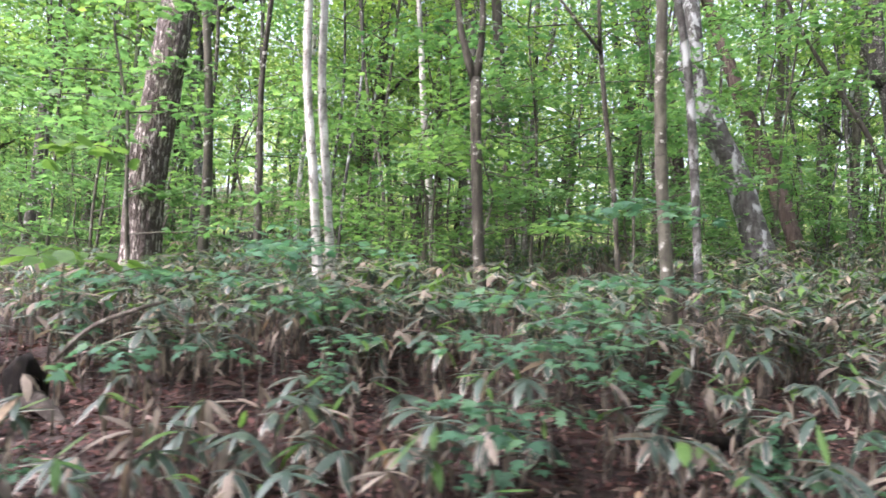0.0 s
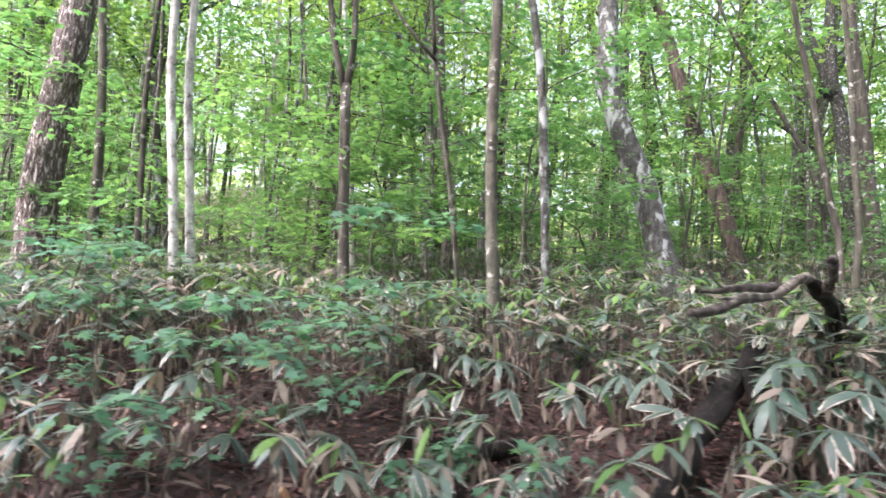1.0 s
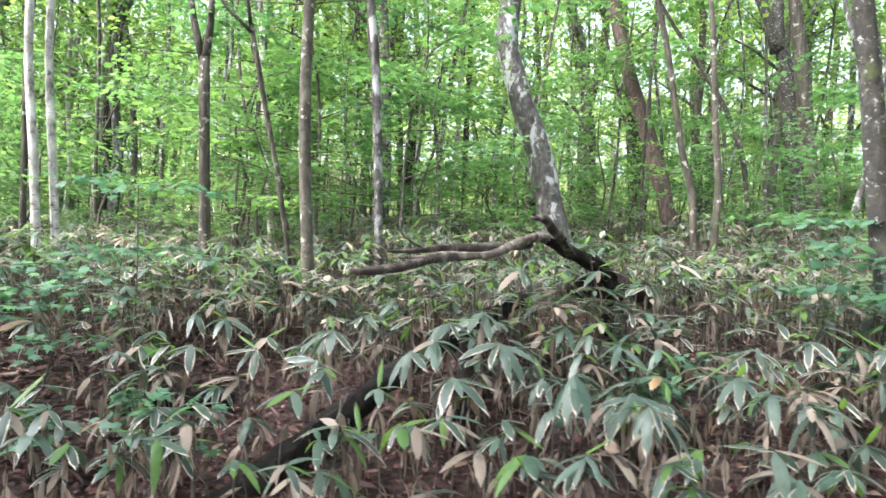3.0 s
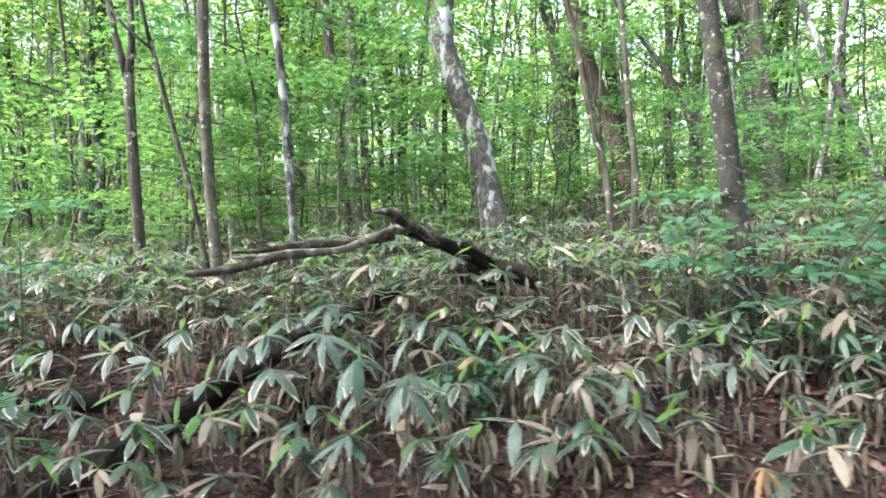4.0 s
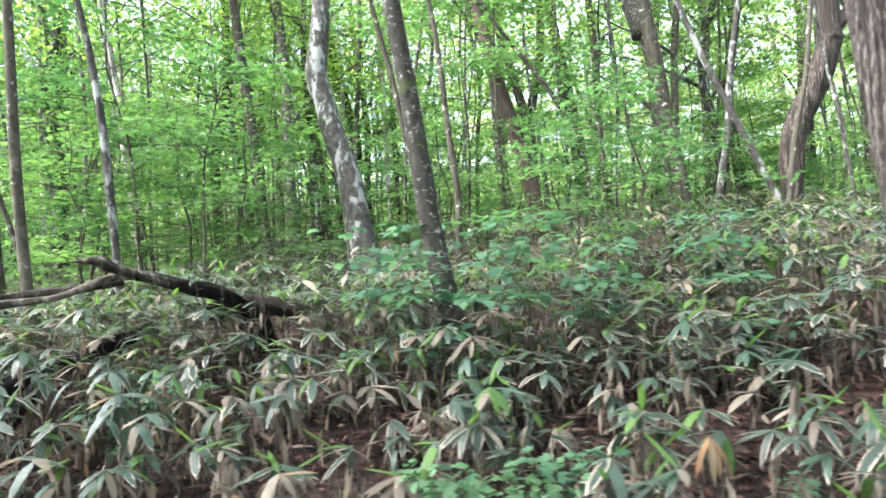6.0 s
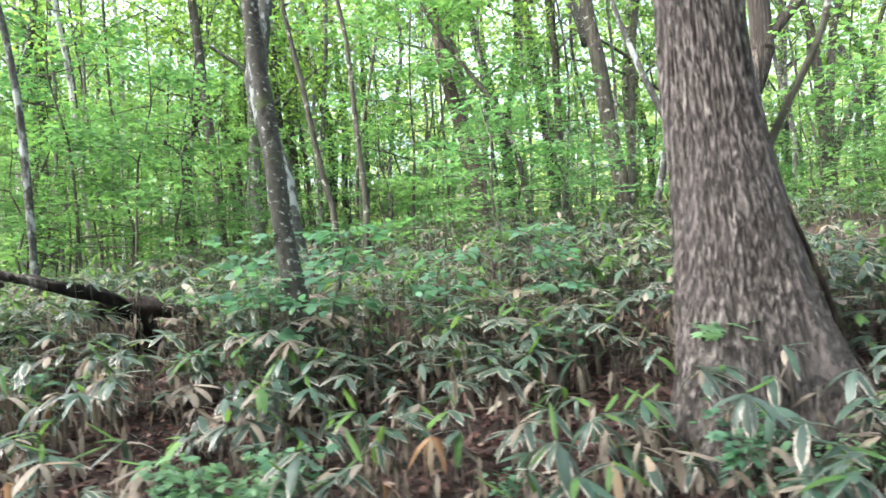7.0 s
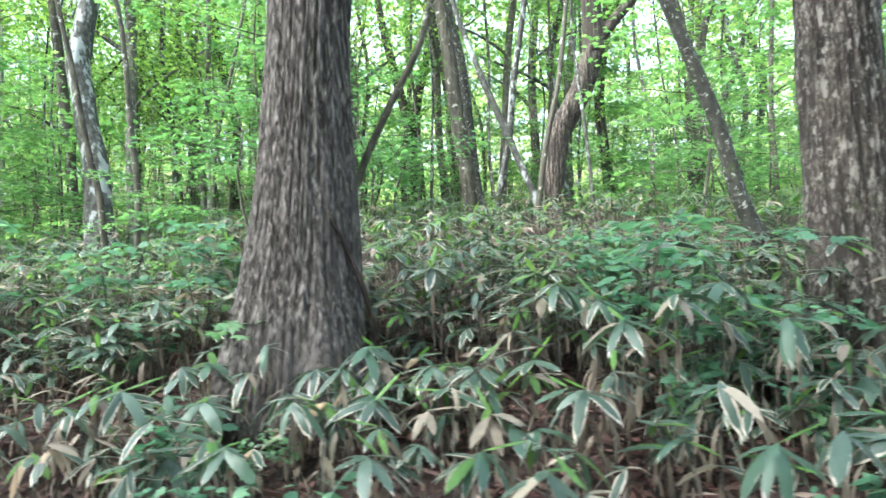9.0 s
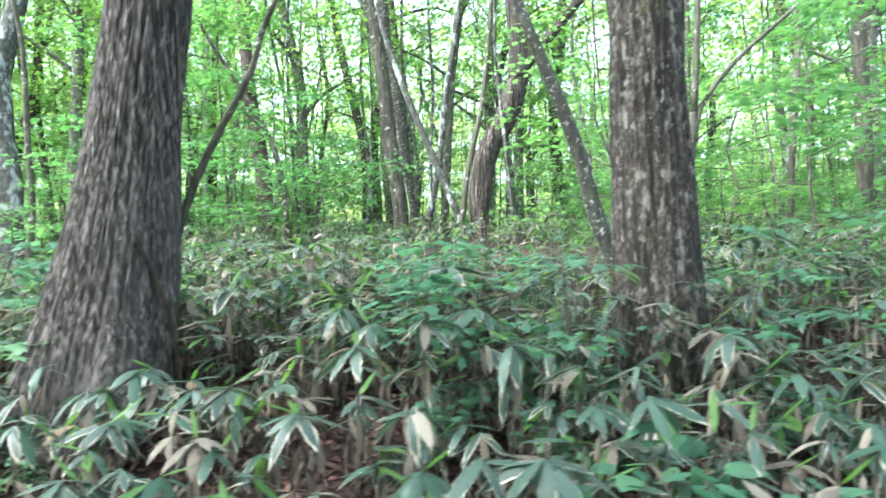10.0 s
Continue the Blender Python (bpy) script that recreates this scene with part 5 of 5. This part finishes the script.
herbs = [herb(81, 0.35, 60, 0.07, OVATE, "low broad-leaved green herb"), herb(82, 0.28, 90, 0.05, OVATE, "low small-leaved bright herb"), herb(83, 0.40, 60, 0.06, LOBED, "maple seedling with lobed leaves")]
rng = np.random.default_rng(31)
spots = [(0.85, 2.2), (1.05, 2.15), (1.2, 2.35), (-3.9, 2.4), (0.95, 2.3), (5.7, 2.2), (5.5, 2.3)] + sown(rng, 36, (-7, 8), (2.0, 4.2))
set_out(herbs, spots, rng.uniform(0.6, 1.0, len(spots)), 8)

fern = [herb(84, 0.40, 150, 0.055, OVATE, "clump of bright green small-leaved herb", "herb", HERB_PALE)]
spots = [(0.95, 2.2), (1.08, 2.28), (0.82, 2.24), (1.02, 2.05), (1.2, 2.18), (3.34, 2.6), (3.22, 2.66), (3.5, 2.7), (5.62, 2.75), (5.75, 2.7)]
set_out(fern, spots, [1.0, 0.85, 0.9, 0.8, 0.75, 0.55, 0.5, 0.5, 0.65, 0.6], 14)
broad = [herb(85, 0.42, 40, 0.11, OVATE, "low green herb with broad soft leaves"), herb(86, 0.36, 34, 0.10, OVATE, "low green herb with broad soft leaves")]
spots = [(5.52, 2.07), (5.97, 2.1), (5.8, 2.2), (6.12, 2.25), (5.68, 2.0), (6.3, 2.4), (5.9, 2.35), (3.8, 2.28), (6.45, 2.2), (5.35, 2.0)]
set_out(broad, spots, [1.0, 1.1, 1.0, 1.1, 0.9, 1.0, 1.05, 0.7, 1.0, 0.8], 15)


def seedling(x, y, top, reach, leafy, seed, label, leaf=0.07, outline=LOBED, tiers=2, skin=HERB):
    rng = np.random.default_rng(seed)
    z0 = float(ground_z(x, y))
    base = thing("maple_seedling", (x, y, z0), label, "seedling", "seedlings by the trail")
    h = top - z0
    path = smooth_path([(0, 0, -0.03, 0.006), (rng.normal(0, 0.04), rng.normal(0, 0.04), h * 0.5, 0.005), (rng.normal(0, 0.06), rng.normal(0, 0.06), h, 0.003)], 0.08)
    v, q, t = tube(path, 6)
    part("stem", mesh_of("stem", v, [q, t], OLIVE), base)
    c = []
    for i in range(3 * tiers):
        s = path[int((1 - 0.35 * (i // 3) / max(1, tiers - 1 or 1)) * (len(path) - 1)) if tiers > 1 else -1]
        a = i * 2.1 + rng.uniform(0, 0.6)
        lp = [(*s[:3], 0.003), (s[0] + 0.5 * reach * math.cos(a), s[1] + 0.5 * reach * math.sin(a), s[2] + 0.03, 0.0025), (s[0] + reach * math.cos(a), s[1] + reach * math.sin(a), s[2] - 0.01, 0.0015)]
        v, q, t = tube(smooth_path(lp, 0.08), 5)
        part("branch", mesh_of("branch", v, [q, t], OLIVE), base)
        c += [np.array(lp[1][:3]), np.array(lp[2][:3])]
    p, rt_, k = sprays(rng, np.array(c), reach * 0.45, max(4, leafy // len(c)), leaf, 0.35)
    part("foliage", leaf_mesh("foliage", outline, p, rt_, k, skin), base)


for i, (x, y, top, reach, leafy) in enumerate([(-4.08, 3.4, 1.66, 0.38, 150), (-4.62, 3.2, 1.14, 0.46, 200), (-4.35, 3.0, 1.04, 0.33, 110), (-4.9, 2.62, 0.95, 0.34, 110), (-5.02, 2.35, 0.72, 0.28, 80), (-6.1, 3.5, 1.40, 0.42, 170), (-6.7, 3.0, 1.2, 0.42, 150),
                                               (-3.4, 2.5, 0.62, 0.2, 40), (-5.6, 3.2, 1.15, 0.3, 70), (5.2, 4.1, 1.2, 0.25, 50), (5.6, 3.0, 0.95, 0.2, 40), (5.75, 3.5, 1.3, 0.26, 70), (6.5, 3.42, 1.22, 0.26, 70), (6.9, 3.3, 1.45, 0.3, 60)]):
    seedling(x, y, top, reach, leafy, 200 + i, "maple seedling with level sprays of blue-green lobed leaves")
seedling(3.05, 3.15, 0.95, 0.13, 20, 231, "maple seedling with a few bright lobed leaves before the oak", 0.085, LOBED, 1, HERB_PALE)
seedling(-7.1, 3.0, 1.84, 0.22, 40, 230, "seedling with large light green oval leaves", 0.12, OVATE, 2, SASA_NEW)
shrubs = [herb(91, 0.95, 150, 0.10, OVATE, "leafy blue-green shrub among the bamboo", "shrub"), herb(92, 0.8, 160, 0.09, OVATE, "bright green shrub with oval leaves", "shrub")]
spots = [(0.05, 3.85), (0.42, 3.7), (0.74, 3.82), (1.45, 4.3), (-6.6, 4.2), (4.9, 4.6), (5.35, 4.5), (7.3, 4.8), (2.3, 4.1), (-7.6, 3.9), (5.02, 3.42), (5.28, 3.3), (4.9, 3.75)]
set_out(shrubs, spots, np.concatenate([rng.uniform(0.95, 1.12, 4), rng.uniform(0.62, 0.92, len(spots) - 4)]), 9)


def litter():
    rng = np.random.default_rng(51)
    n = 52000
    x, y = rng.uniform(-8.6, 8, n), 2.1 + 3.2 * rng.uniform(0, 1, n) ** 1.25
    x[:5000], y[:5000] = rng.uniform(-9, 10, 5000), rng.uniform(-2.0, 2.1, 5000)
    p = np.stack([x, y, ground_z(x, y) + [bump_at(a, b) for a, b in zip(x, y)] + rng.uniform(0.004, 0.035, n)], 1)
    a = rng.uniform(0, 6.28, n)
    rt_ = turned(np.stack([np.cos(a), np.sin(a), rng.normal(0, 0.45, n)], 1), np.stack([rng.normal(0, 0.6, n), rng.normal(0, 0.6, n), np.ones(n)], 1))
    tagged(new("leaf_litter", leaf_mesh("leaf_litter", OVATE[[0, 1, 3, 4, 5, 7]] * [1.4, 1, 1.5], p, rt_, rng.uniform(0.016, 0.044, n), LITTER)), "reddish-brown fallen leaves covering the ground", "leaf litter", kind="stuff")


def fallen_blades():
    """Dead bamboo leaves, long and narrow, that lie on the litter or lean on it."""
    rng = np.random.default_rng(52)
    n = 6500
    x, y = rng.uniform(-8.6, 8, n), 2.0 + 3.0 * rng.uniform(0, 1, n) ** 1.2
    p = np.stack([x, y, ground_z(x, y) + [bump_at(a, b) for a, b in zip(x, y)] + rng.uniform(0.012, 0.05, n)], 1)
    a = rng.uniform(0, 6.28, n)
    rt_ = turned(np.stack([np.cos(a), np.sin(a), rng.normal(0.05, 0.3, n)], 1), np.stack([rng.normal(0, 0.7, n), rng.normal(0, 0.7, n), np.ones(n)], 1))
    long_leaf = np.array([(0, 0, 0), (0.09, 0.3, 0.03), (0.07, 0.75, 0.0), (0, 1, -0.08), (-0.07, 0.75, 0.0), (-0.09, 0.3, 0.03)])
    tagged(new("fallen_bamboo_leaves", leaf_mesh("fallen_bamboo_leaves", long_leaf, p, rt_, rng.uniform(0.07, 0.17, n), FALLEN)), "long dull brown fallen bamboo leaves on the litter", "leaf litter", kind="stuff")


def dry_stalks():
    """Dead bamboo stems, upright or leaning, some with a curled dead leaf left on them."""
    rng = np.random.default_rng(53)
    spots = sown(rng, 1250, (-8.5, 8.5), (2.2, 4.7))
    paths, hung = [], []
    for x, y in spots:
        z0, h = float(ground_z(x, y)), rng.uniform(0.16, 0.46)
        dx, dy = rng.normal(0, 0.13) * h, rng.normal(0, 0.13) * h
        r = rng.uniform(0.0022, 0.0042)
        paths.append([(x, y, z0 - 0.03, r), (x + dx * 0.4, y + dy * 0.4, z0 + h * 0.55, r * 0.9), (x + dx, y + dy, z0 + h, r * 0.7)])
        for _ in range(int(rng.integers(1, 4))):
            k = rng.uniform(0.4, 1.0)
            hung.append((x + dx * k, y + dy * k, z0 + h * k))
    v, f = many_tubes(paths, 4)
    tagged(new("dry_stalks", mesh_of("dry_stalks", v, f, CULM)), "dry grey-brown bamboo stalks standing among the plants", "dry stalks", kind="stuff")
    hung = np.array(hung)
    a = rng.uniform(0, 6.28, len(hung))
    rt_ = turned(np.stack([np.cos(a), np.sin(a), rng.uniform(-2.2, -0.4, len(hung))], 1), np.stack([np.cos(a), np.sin(a), np.full(len(hung), 0.6)], 1))
    curled = np.array([(0, 0, 0), (0.08, 0.25, 0.05), (0.10, 0.6, -0.02), (0, 1, -0.18), (-0.09, 0.6, 0.04), (-0.09, 0.25, -0.02)])
    tagged(new("hanging_dead_leaves", leaf_mesh("hanging_dead_leaves", curled, hung, rt_, rng.uniform(0.07, 0.15, len(hung)), SASA_DRY)), "withered bamboo leaves hanging on dry stalks", "leaf litter", kind="stuff")


def fallen_twigs():
    """Thin dead twigs, on the litter or caught slantwise between the plants."""
    rng = np.random.default_rng(54)
    paths = []
    for x, y in sown(rng, 230, (-8.5, 8.5), (2.0, 5.0)):
        a, length, rise = rng.uniform(0, 6.28), rng.uniform(0.15, 0.55), abs(rng.normal(0.05, 0.35))
        dx, dy, dz, z0 = math.cos(a) * length, math.sin(a) * length, math.sin(rise) * length * 0.7, float(ground_z(x, y)) + 0.02
        z1 = max(z0 + dz, float(ground_z(x + dx, y + dy)) + 0.02)
        r, sag = rng.uniform(0.0015, 0.0045), rng.normal(0, 0.03)
        paths.append(smooth_path([(x, y, z0, r), (x + dx * 0.35 + sag, y + dy * 0.35 - sag, z0 + (z1 - z0) * 0.4 + abs(sag), r * 0.9), (x + dx * 0.7, y + dy * 0.7 + sag, z0 + (z1 - z0) * 0.75 + abs(sag), r * 0.7), (x + dx, y + dy, z1, r * 0.4)], 0.1))
    v, f = many_tubes(paths, 5)
    tagged(new("fallen_twigs", mesh_of("fallen_twigs", v, f, BLEACHED)), "thin grey dead twigs scattered over the litter", "twigs", kind="stuff")


litter()
fallen_blades()
dry_stalks()
fallen_twigs()
